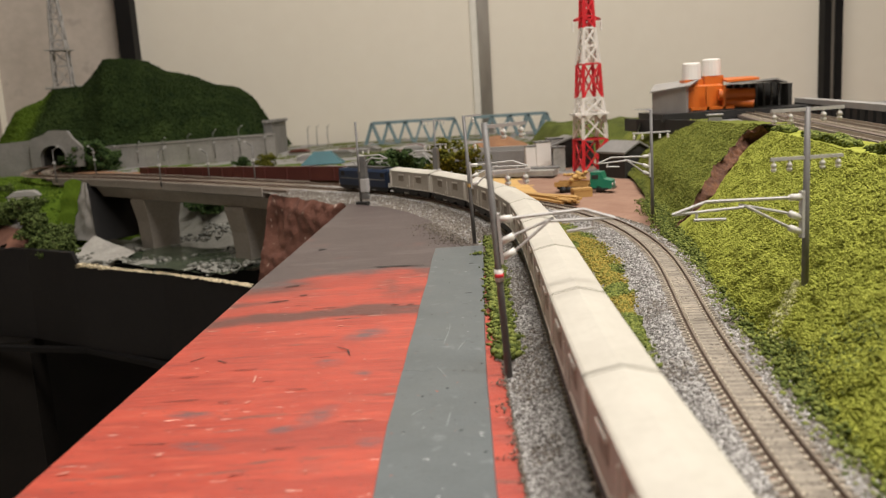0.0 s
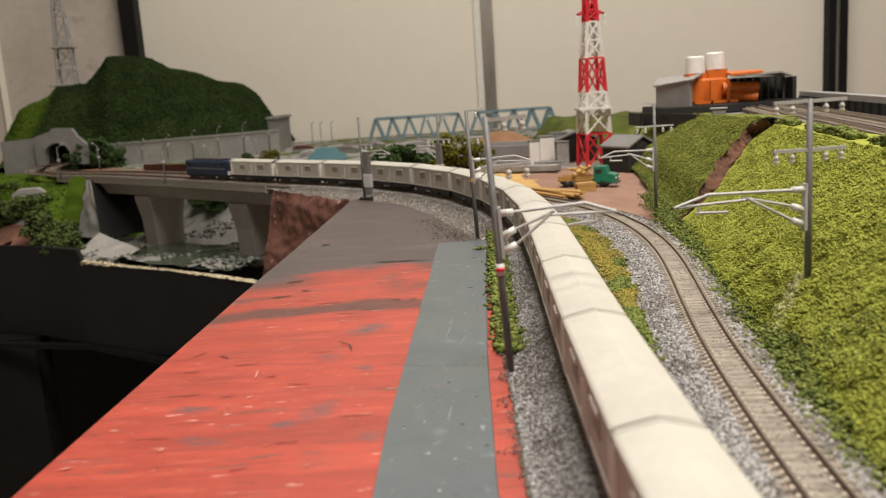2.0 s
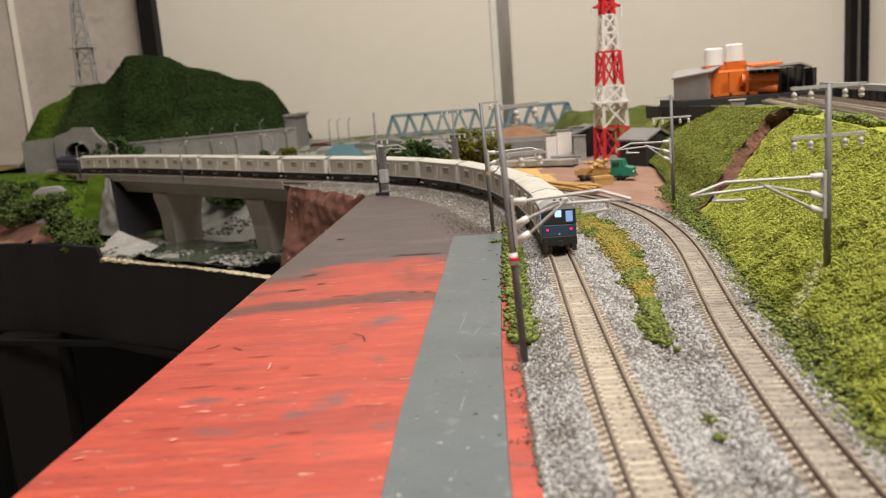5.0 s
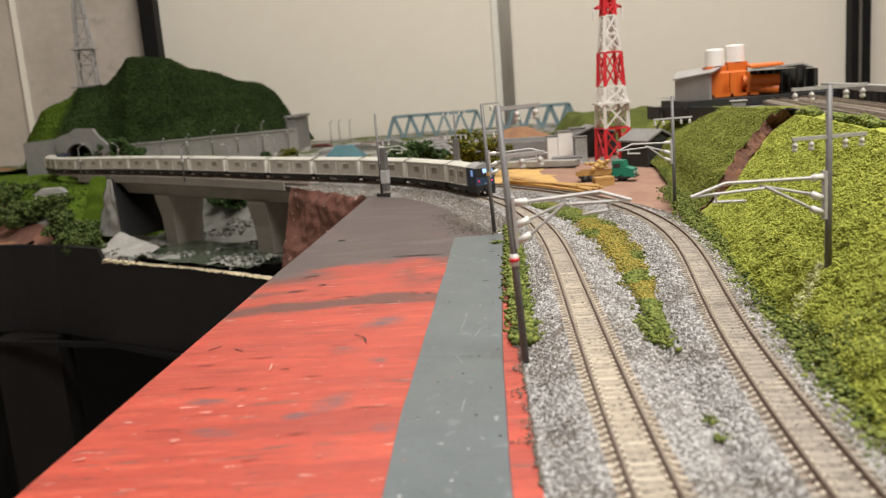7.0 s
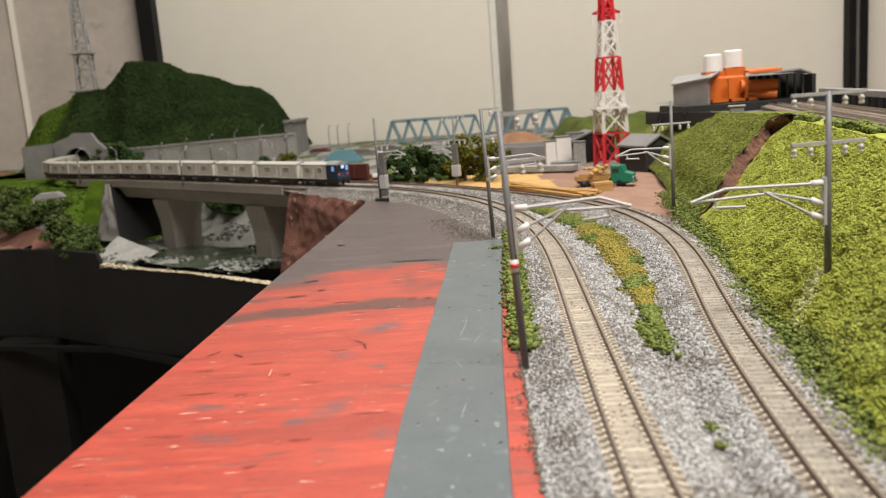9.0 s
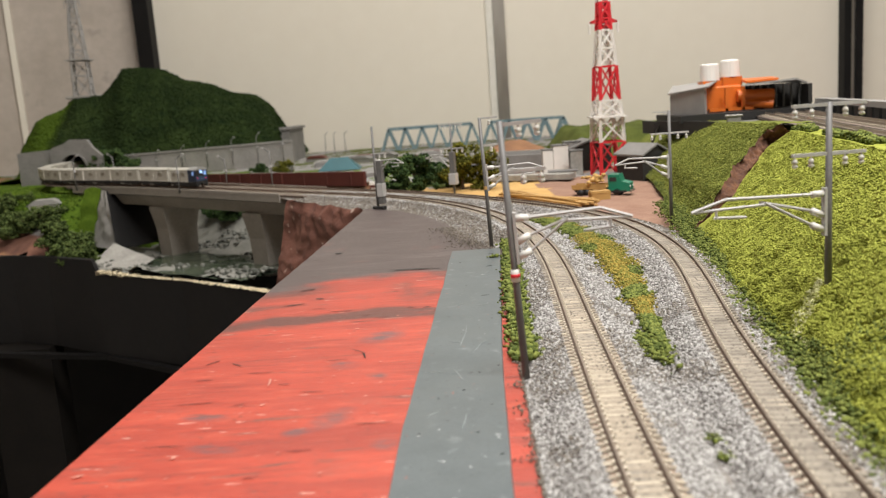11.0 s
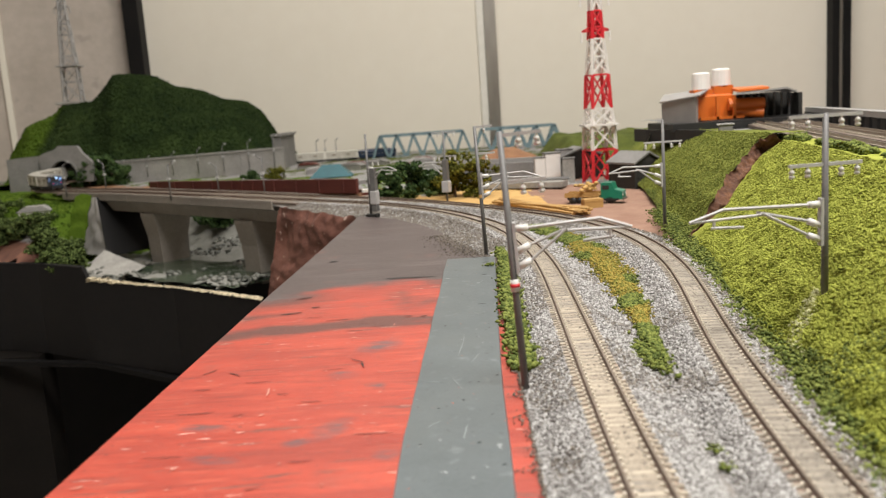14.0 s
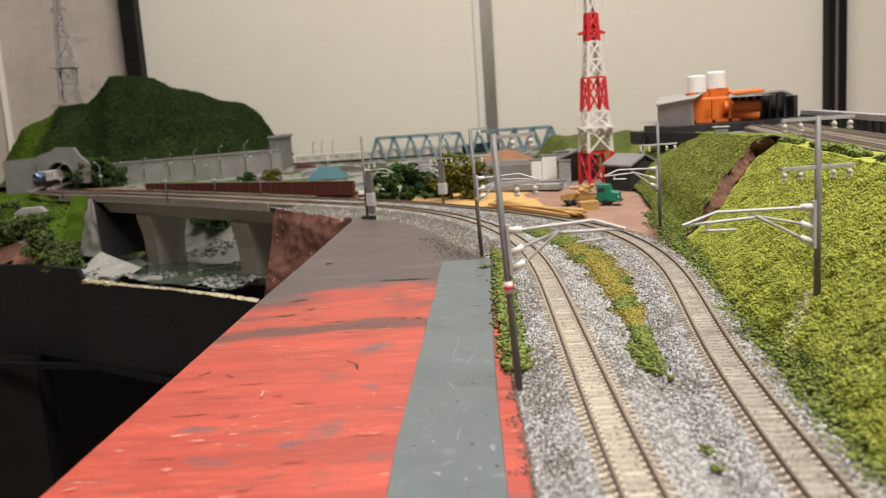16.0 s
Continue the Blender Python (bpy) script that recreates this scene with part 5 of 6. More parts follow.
def fascia():
    root = thing("fascia", "charcoal painted layout fascia above a dark opening", "fascia", kind="structure")
    pts = [(-1.5, 1.30), (-0.585, 1.085), (-0.525, 1.058), (-0.444, 1.003), (-0.436, 0.998), (-0.309, 0.921), (-0.19, 0.822)]
    for (xa, ya), (xb, yb) in zip(pts, pts[1:]):
        za = -0.074 if xa < -0.44 else -0.091
        zb = -0.074 if xb < -0.44 else -0.091
        part("fascia_board", Build().add([(xa, ya, za), (xb, yb, zb), (xb, yb, -0.192), (xa, ya, -0.192), (xa, ya + 0.01, za), (xb, yb + 0.01, zb), (xb, yb + 0.01, -0.192), (xa, ya + 0.01, -0.192)],
                                         [(0, 1, 2, 3), (7, 6, 5, 4), (0, 4, 5, 1), (3, 2, 6, 7), (0, 3, 7, 4), (1, 5, 6, 2)]), M_FASCIA, root)
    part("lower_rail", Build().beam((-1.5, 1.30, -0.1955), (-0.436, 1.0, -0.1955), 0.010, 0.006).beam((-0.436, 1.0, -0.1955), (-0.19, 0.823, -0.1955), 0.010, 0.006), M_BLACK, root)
    # Added black sheet that stands in for the shade inside the opening.
    part("shade_panel", Build().box(-1.7, 0.3, 1.45, 1.48, -0.9, -0.11), M_BLACK, root)
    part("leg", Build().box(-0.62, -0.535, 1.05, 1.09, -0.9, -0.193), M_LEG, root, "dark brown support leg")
    rng = random.Random(4)
    n = 50
    pts, sz = [], []
    for i in range(1100):
        x = -0.438 + 0.248 * rng.random()
        y = float(np.interp(x, [-0.436, -0.309, -0.19], [0.998, 0.921, 0.822])) + rng.uniform(-0.001, 0.011)
        west = smooth01((-x - 0.36) / 0.06)
        pts.append((x, y, -0.0915 + (0.001 + 0.003 * west) * rng.random()))
        sz.append(rng.uniform(0.0007, 0.0019 + 0.0012 * west))
    part("foam_edge", lumps("foam_edge", pts, sz, M_CREAM, 15, "ico", 0.45), None, root, "ragged cream foam edge")["kind"] = "stuff"


def cliff():
    b = Build()
    a, c = Vector((-0.080, 0.742, 0)), Vector((-0.172, 0.874, 0))

    def fn(i, j):
        p = a.lerp(c, i)
        k = 0.006 * noise.noise(Vector((i * 4, j * 4, 2))) + 0.003 * noise.noise(Vector((i * 15, j * 15, 2)))
        return Vector((p.x - 0.82 * k - 0.022 * j, p.y - 0.57 * k - 0.016 * j, -0.0055 - 0.004 * (1 - i) * j - 0.105 * j + 0.003 * noise.noise(Vector((i * 9, 0, 0))) * (1 - j)))

    b.grid(40, 40, fn)
    b.grid(2, 2, lambda i, j: Vector((c.x - 0.022 * j + 0.09 * i, c.y - 0.016 * j + 0.05 * i, -0.0055 - 0.105 * j)))
    tagged(part("cliff", b, M_CLIFF, smooth=True), "glossy brown plaster cliff at the bridge end", "cliff", kind="structure")


def hill_top(x):
    return float(np.interp(x, [-0.95, -0.915, -0.903, -0.86, -0.804, -0.777, -0.718, -0.6915, -0.664, -0.63, -0.588, -0.544, -0.487, -0.4475, -0.407, -0.374, -0.353, -0.333, -0.325],
                           [-0.02, 0.0, 0.045, 0.106, 0.128, 0.15, 0.151, 0.17, 0.199, 0.2015, 0.195, 0.169, 0.156, 0.1385, 0.132, 0.11, 0.083, 0.046, 0.0]))


def hill():
    def fn(i, j):
        x = -0.95 + 0.63 * i
        y = 1.6 + 0.35 * j
        k = smooth01((-x - 0.55) / 0.15)
        h = hill_top(x * (1 - k + k * 1.78 / min(y, 1.78)))
        rise = math.sin(min(1.0, j * 1.75 + 0.1) * math.pi / 2)
        z = max(h * rise, -0.01)
        z *= 1 - 0.7 * smooth01((y - 1.80) / 0.14)
        base = 0.028 + 0.006 * (x + 0.62) / 0.33 if x > -0.62 else float(np.interp(x, [-0.72, -0.66], [0.046, 0.03]))
        z = min(z, base + (y - 1.6) * 1.6) if y < 1.74 else z
        return Vector((x + wob(x, y, 10, 0.006), y + wob(x, y, 11, 0.008, 5), z + wob(x, y, 22, 0.003) + wob(x, y, 70, 0.0012)))

    root = thing("hill", "dark green flocked model hill above a tunnel", "hill", kind="structure")
    part("turf", Build().grid(150, 80, fn), M_HILL, root, smooth=True)
    part("ledge", Build().box(-0.785, -0.712, 1.762, 1.815, 0.1485, 0.1535, None, 0.001), M_PALE, root, "pale ledge under the tower")

    rng = np.random.default_rng(55)
    pts, sz = [], []
    for _ in range(16000):
        p = fn(rng.random(), rng.random() * 0.62)
        if p.z > 0.012:
            pts.append(p), sz.append(rng.uniform(0.0012, 0.0036))
    part("turf_flock", lumps("turf_flock", pts, sz, M_HILL, 56), None, root)["kind"] = "stuff"

    w = thing("retaining_wall", "pale grey concrete retaining wall at the foot of the hill", "wall", kind="structure")
    for i in range(8):
        x0 = -0.624 + i * 0.0411
        part("wall_panel", Build().box(x0, x0 + 0.0407, 1.595, 1.605, -0.045, 0.0283 + 0.0007 * i, None, 0.0008), M_WALLCONC, w)
    part("wall_cap", Build().beam((-0.625, 1.600, 0.0298), (-0.295, 1.600, 0.0352), 0.014, 0.003), M_WALLCONC, w)
    e = thing("tunnel_exit", "grey concrete end wall of the hill tunnel", "tunnel", kind="structure")
    part("end_wall", Build().box(-0.333, -0.318, 1.70, 1.86, -0.05, 0.055, None, 0.001), M_CONCRETE, e)
    part("end_cap", Build().box(-0.337, -0.314, 1.695, 1.865, 0.055, 0.06), M_CONCRETE, e)


def tunnel():
    root = thing("tunnel_portal", "grey concrete tunnel portal with a round arch", "tunnel", kind="structure")
    p = line(1.765, 0.012, 0)
    m = pose(p.x, p.y, p.z - 0.004, 0, 0, -3)
    n, r = 14, 0.0235
    outer = [(-0.042, 0), (-0.042, 0.048), (-0.036, 0.0545), (-0.012, 0.061), (-0.004, 0.067), (0.03, 0.065), (0.038, 0.051), (0.054, 0.035), (0.054, 0)]
    inner = [(r, 0)] + [(r * math.cos(math.pi * i / n), 0.0175 + r * 0.97 * math.sin(math.pi * i / n)) for i in range(n + 1)] + [(-r, 0)]
    part("portal_wall", Build().extrude(outer + inner, 0, 0.010, m), M_CONCRETE, root)
    ring = [(x * 1.12, (z - 0.0175) * 1.12 + 0.0175 if z > 0.0175 else z) for x, z in inner]
    part("arch_ring", Build().extrude(ring + inner[::-1], -0.0025, 0.002, m), M_CONCRETE, root)
    part("bore", Build().extrude([(x * 1.25, z * 1.15) for x, z in inner] + [(x * 1.01, z) for x, z in inner[::-1]], 0.0105, 0.09, m), M_DARK, root, "dark tunnel bore")
    wing = thing("wing_wall", "grey concrete wing wall beside the tunnel", "wall", kind="structure")
    part("wall_panel", Build().add([(-0.7285, 1.545, -0.03), (-0.79, 1.54, -0.03), (-0.79, 1.54, 0.049), (-0.7285, 1.545, 0.052), (-0.7285, 1.557, -0.03), (-0.79, 1.552, -0.03), (-0.79, 1.552, 0.049), (-0.7285, 1.557, 0.052)],
                                   [(0, 1, 2, 3), (7, 6, 5, 4), (3, 2, 6, 7), (0, 4, 5, 1), (1, 5, 6, 2), (0, 3, 7, 4)]), M_CONCRETE, wing)


def tree(x, y, z, h, r, m=None, seed=1, label="bushy dark green model tree"):
    root = thing("tree", label, "tree", "model trees", at=pose(x, y, z))
    rng = np.random.default_rng(seed)
    b = Build().rod((0, 0, -0.003), (0.001, 0, h * 0.5), h * 0.04, 7, h * 0.02)
    for _ in range(6):
        a = rng.uniform(0, 6.28)
        b.rod((0, 0, h * rng.uniform(0.25, 0.45)), (math.cos(a) * r * 0.6, math.sin(a) * r * 0.6, h * rng.uniform(0.5, 0.8)), h * 0.015, 5, h * 0.006)
    part("trunk", b, M_TRUNK, root)
    pts, sz = [], []
    cl = [(rng.normal() * r * 0.5, rng.normal() * r * 0.5, h * rng.uniform(0.1, 0.9), r * rng.uniform(0.16, 0.42)) for _ in range(28)]
    for cx, cy, cz, cr in cl:
        for _ in range(70):
            v = rng.normal(size=3)
            v /= np.linalg.norm(v) / rng.uniform(0.55, 1.12)
            pts.append((cx + v[0] * cr, cy + v[1] * cr, max(h * 0.05, cz + v[2] * cr * 0.8)))
            sz.append(r * rng.uniform(0.04, 0.11))
    part("crown", lumps("crown", pts, sz, m or M_TREE, seed), None, root)
    return root


def lamp_post(p, h, arm, label="thin grey lamp post along the viaduct"):
    root = thing("lamp_post", label, "lamp post", "lamp posts", at=pose(p.x, p.y, p.z, 0, 0, -20))
    part("post", Build().rod((0, 0, -0.002), (0, 0, h), 0.0009, 7, 0.0007), M_POLE, root, smooth=True)
    part("arm", Build().rod((0, 0, h * 0.95), (arm, 0, h + 0.004), 0.0007, 6), M_POLE, root)
    part("lamp_head", Build().box(min(arm, arm * 1.35), max(arm, arm * 1.35), -0.0012, 0.0012, h + 0.003, h + 0.0048, None, 0.0003), M_ARM, root)
    part("clamp", Build().box(-0.0016, 0.0016, -0.0016, 0.0016, h * 0.55, h * 0.62), M_ARM, root)


def lamp_posts():
    for s, off, h, arm in ((1.118, -0.0205, 0.042, 0.009), (1.02, 0.046, 0.044, -0.008), (1.115, 0.046, 0.034, -0.008), (1.395, 0.046, 0.04, -0.007), (1.385, -0.0205, 0.043, 0.008)):
        lamp_post(line(s, off, -0.004), h, arm)
    for i in range(7):
        x = -0.60 + 0.048 * i
        lamp_post(Vector((x, 1.585, 0.0)), 0.028 + 0.0045 * i, 0.006, "thin grey mast before the retaining wall")
    for x in (-0.285, -0.265, -0.24):
        lamp_post(Vector((x, 1.95, -0.012)), 0.046, 0.006, "faint grey mast near the wall")


def river_bank():
    rng = np.random.default_rng(31)
    def gorge(u, d, z):
        return Vector((-0.187 - 0.755 * u + 0.656 * d, 0.912 + 0.656 * u + 0.755 * d, z))

    tagged(part("river", Build().grid(20, 14, lambda i, j: gorge(0.0 + 0.24 * i, -0.062 - 0.022 * i + 0.11 * j, -0.0855 + 0.0022 * noise.noise(Vector((i * 9, j * 9, 0))))), M_RIVER, smooth=True), "dark green resin river in the gorge", "river", kind="structure")
    pts, sz = [], []
    while len(pts) < 1500:
        u, d = rng.uniform(0.0, 0.3), rng.uniform(-0.17, 0.10)
        x, y = -0.187 - 0.755 * u + 0.656 * d, 0.912 + 0.656 * u + 0.755 * d
        if y < np.interp(x, FX, FY) + 0.012 or noise.noise(Vector((x * 20, y * 20, 4))) < -0.12:
            continue
        pts.append((x, y, max(ground_z(x, y), -0.090) + 0.002 * rng.random()))
        sz.append(rng.uniform(0.001, 0.0038))
    stuff("gorge_rocks", lumps("gorge_rocks", pts, sz, M_ROCK, 32, "ico", 0.7), "grey green boulders in the gorge", "rocks")
    # abutment of pale rock with a lime edge
    ab = thing("abutment", "pale grey rock abutment with a lime green edge", "abutment", kind="structure")
    p0 = line(1.36, -0.022, -0.004)

    def rock(i, j):
        s = 1.305 - 0.05 * j + (0.012 + 0.056 * j) * i
        p = line(s, -0.021 - 0.022 * j, -0.006 - 0.075 * j)
        n = 0.0018 * noise.noise(Vector((i * 3, j * 5, 9))) + 0.001 * noise.noise(Vector((i * 12, j * 16, 9)))
        return p + Vector((n, n, 0))

    part("rock_face", Build().grid(16, 24, rock), M_WALLCONC, ab, smooth=True)
    # The shade under the girder is put into this face's black colour.
    part("rock_end", Build().grid(8, 24, lambda i, j: line(1.305 - 0.05 * j, -0.0215 - 0.022 * j + 0.07 * i, -0.006 - 0.075 * j)), M_BLACK, ab, "end face coloured black as the shade under the girder", smooth=True)
    part("lime_edge", Build().grid(8, 24, lambda i, j: rock(1, j) + Vector((-0.022 * i, -0.004 * i, 0.002 + 0.004 * math.sin(i * 3.1)))), M_HILLLIGHT, ab, smooth=True)
    bk = Build().grid(16, 12, lambda i, j: gorge(0.19 + 0.10 * i + 0.02 * j, -0.09 + 0.05 * j, -0.09 + 0.024 * j * (0.4 + 0.6 * i) + 0.0008 * noise.noise(Vector((i * 5, j * 5, 1)))))
    tagged(part("pale_bank", bk, M_PALE, smooth=True), "pale plaster bank beside the river", "bank", kind="structure")


def lawn_grass():
    """Fine flock over the bright lawns beside the tunnel line."""
    rng = np.random.default_rng(77)
    pts, sz = [], []
    while len(pts) < 9000:
        x, y = rng.uniform(-0.78, -0.44), rng.uniform(1.06, 1.5)
        if ground_kind(x, y) == 2:
            pts.append((x, y, ground_z(x, y) + 0.0006 * rng.random()))
            sz.append(rng.uniform(0.0008, 0.0022))
    stuff("lawn_flock", lumps("lawn_flock", pts, sz, M_FLOCK, 78), "bright green flock grass on the lawns", "grass")


def small_left_house():
    r = thing("cottage", "small cottage with grey roof on the lawn", "building", at=pose(-0.585, 1.20, ground_z(-0.585, 1.20) + 0.001, 0, 0, 15))
    part("wall", Build().box(-0.02, 0.02, -0.012, 0.012, -0.004, 0.008), M_CARWHITE, r)
    part("roof", Build().extrude([(-0.023, 0.008), (0.023, 0.008), (0.012, 0.015), (-0.012, 0.015)], -0.014, 0.014), M_SHED, r)
    part("door", Build().box(0.006, 0.011, -0.0128, -0.0118, 0, 0.006), M_DARK, r)


def centre_clutter():
    # concrete platform, walls, mound and huts in the middle distance
    pl = thing("platform_edge", "pale concrete platform edge beyond the sand", "platform")
    part("slab", Build().beam((0.02, 0.985, -0.006), (0.135, 0.93, -0.006), 0.02, 0.006), M_PALE, pl)
    part("wall", Build().beam((0.01, 1.10, 0.0), (0.155, 1.04, 0.0), 0.006, 0.024), M_CONCRETE, pl)
    part("rail_wall", Build().beam((-0.05, 1.22, 0.002), (0.16, 1.16, 0.002), 0.005, 0.018), M_SHED, pl)
    mound = Build().grid(40, 24, lambda i, j: Vector((0.03 + 0.14 * i + 0.003 * noise.noise(Vector((i * 7, j * 7, 0))), 1.22 + 0.16 * j, -0.014 + 0.034 * math.sin(i * math.pi) * math.sin(j * math.pi) + 0.004 * noise.noise(Vector((i * 6, j * 6, 2))))))
    tagged(part("mound", mound, M_RUST, smooth=True), "low brown earth mound", "mound", kind="structure")
    knoll = Build().grid(50, 24, lambda i, j: Vector((0.155 + 0.24 * i, 1.13 + 0.3 * j, -0.012 + 0.043 * math.sin(min(1, j * 2.2) * math.pi / 2) * min(1, math.sin(i * math.pi) * 2.2 + 0.0) + 0.004 * noise.noise(Vector((i * 8, j * 8, 2))))))
    tagged(part("knoll", knoll, M_KNOLL, smooth=True), "olive green knoll behind the tower", "hill", kind="structure")
    rng = random.Random(12)
    for x, y, w, d, h, m in ((0.118, 1.02, 0.012, 0.012, 0.03, M_TOWERWHITE), (0.134, 1.03, 0.018, 0.016, 0.034, M_TOWERWHITE), (0.152, 1.05, 0.018, 0.016, 0.036, M_SHED), (0.128, 0.965, 0.03, 0.02, 0.008, M_TOWERWHITE), (0.15, 1.0, 0.014, 0.012, 0.028, M_PALE)):
        r = thing("shed_box", "small pale model hut among the clutter", "hut", "small huts", at=pose(x, y, -0.0115, 0, 0, rng.uniform(-8, 12)))
        part("wall", Build().box(-w / 2, w / 2, -d / 2, d / 2, -0.002, h, None, 0.0005), m, r)
        part("roof", Build().box(-w * 0.56, w * 0.56, -d * 0.56, d * 0.56, h, h + 0.0016, None, 0.0003), M_POLE, r)
    ws = thing("signal_box", "small white and red level crossing box", "box", at=pose(-0.088, 0.96, -0.0115))
    part("body", Build().box(-0.005, 0.005, -0.003, 0.003, 0, 0.012, None, 0.0003), M_TOWERWHITE, ws)
    part("stripe", Build().box(-0.0052, 0.0052, -0.0032, 0.0032, 0.005, 0.0085), M_BRICKRED, ws)
    for k in range(9):
        x, y = -0.33 + 0.3 * rng.random(), 1.42 + 0.25 * rng.random()
        r = thing("low_house", "low grey model house in the distance", "building", "distant houses", at=pose(x, y, -0.0115, 0, 0, rng.uniform(-20, 20)))
        w = rng.uniform(0.03, 0.05)
        part("wall", Build().box(-w / 2, w / 2, -0.012, 0.012, -0.002, 0.007), rng.choice([M_CONCRETE, M_PALE, M_SHED]), r)
        part("roof", Build().extrude([(-w * 0.55, 0.007), (w * 0.55, 0.007), (w * 0.3, 0.012), (-w * 0.3, 0.012)], -0.014, 0.014), rng.choice([M_SHED, M_BRICKRED, M_CONCRETE]), r)
    for k, (x, y) in enumerate(((-0.30, 1.34), (-0.27, 1.36), (-0.02, 1.0))):
        tree(x, y, -0.012, 0.022, 0.016, M_TREE2 if k % 2 else M_TREE, 40 + k, "low bushy model shrub")


def trees():
    for x, y, h, r, m, k in ((-0.058, 0.90, 0.043, 0.02, M_TREE, 1), (-0.036, 0.915, 0.044, 0.019, M_TREE, 2), (-0.005, 0.95, 0.032, 0.0155, M_TREE, 3), (0.012, 0.905, 0.052, 0.021, M_TREE2, 4), (0.036, 0.90, 0.042, 0.018, M_TREE2, 5)):
        tree(x, y, ground_z(x, y), h, r, m, k, "bushy olive model tree" if m is M_TREE2 else "bushy dark green model tree")
    for x, y, h, r, k in ((-0.632, 1.57, 0.058, 0.03, 6), (-0.597, 1.55, 0.036, 0.026, 7), (-0.505, 1.085, 0.034, 0.024, 8), (-0.535, 1.11, 0.034, 0.024, 9), (-0.478, 1.062, 0.03, 0.021, 10), (-0.515, 1.115, 0.034, 0.023, 15), (-0.495, 1.062, 0.022, 0.018, 16), (-0.665, 1.245, 0.032, 0.022, 18), (-0.69, 1.27, 0.03, 0.022, 19), (-0.648, 1.55, 0.05, 0.024, 17), (-0.615, 1.155, 0.03, 0.021, 20), (-0.585, 1.145, 0.03, 0.021, 21), (-0.64, 1.19, 0.028, 0.02, 22), (-0.555, 1.135, 0.028, 0.02, 11),
                          (-0.31, 1.17, 0.036, 0.024, 12), (-0.34, 1.20, 0.036, 0.022, 13), (-0.40, 1.17, 0.03, 0.022, 14)):
        tree(x, y, ground_z(x, y), h, r, M_BUSH if y < 1.3 and x < -0.42 else M_TREE, k)


# ---- centre scenery ----


def truss(x0, n=6, pitch=0.0372, y=1.887, z=-0.0155):
    root = thing("truss_bridge", "teal steel truss railway bridge", "bridge", "truss bridges")
    L = n * pitch
    h = 0.0515
    for yy in (y, y + 0.04):
        part("bottom_chord", Build().beam((x0, yy, z), (x0 + L, yy, z), 0.005, 0.0095), M_TRUSS, root)
        part("top_chord", Build().beam((x0 + pitch * 0.5, yy, z + h), (x0 + L - pitch * 0.5, yy, z + h), 0.005, 0.006), M_TRUSS, root)
        for i in range(n):
            part("diagonal", Build().beam((x0 + i * pitch, yy, z), (x0 + (i + 0.5) * pitch, yy, z + h), 0.005, 0.005), M_TRUSS, root)
            part("diagonal", Build().beam((x0 + (i + 1) * pitch, yy, z), (x0 + (i + 0.5) * pitch, yy, z + h), 0.005, 0.005), M_TRUSS, root)
    for i in range(n):
        part("cross_brace", Build().beam((x0 + (i + 0.5) * pitch, y, z + h), (x0 + (i + 0.5) * pitch, y + 0.04, z + h), 0.003, 0.003), M_TRUSS, root)
    return root


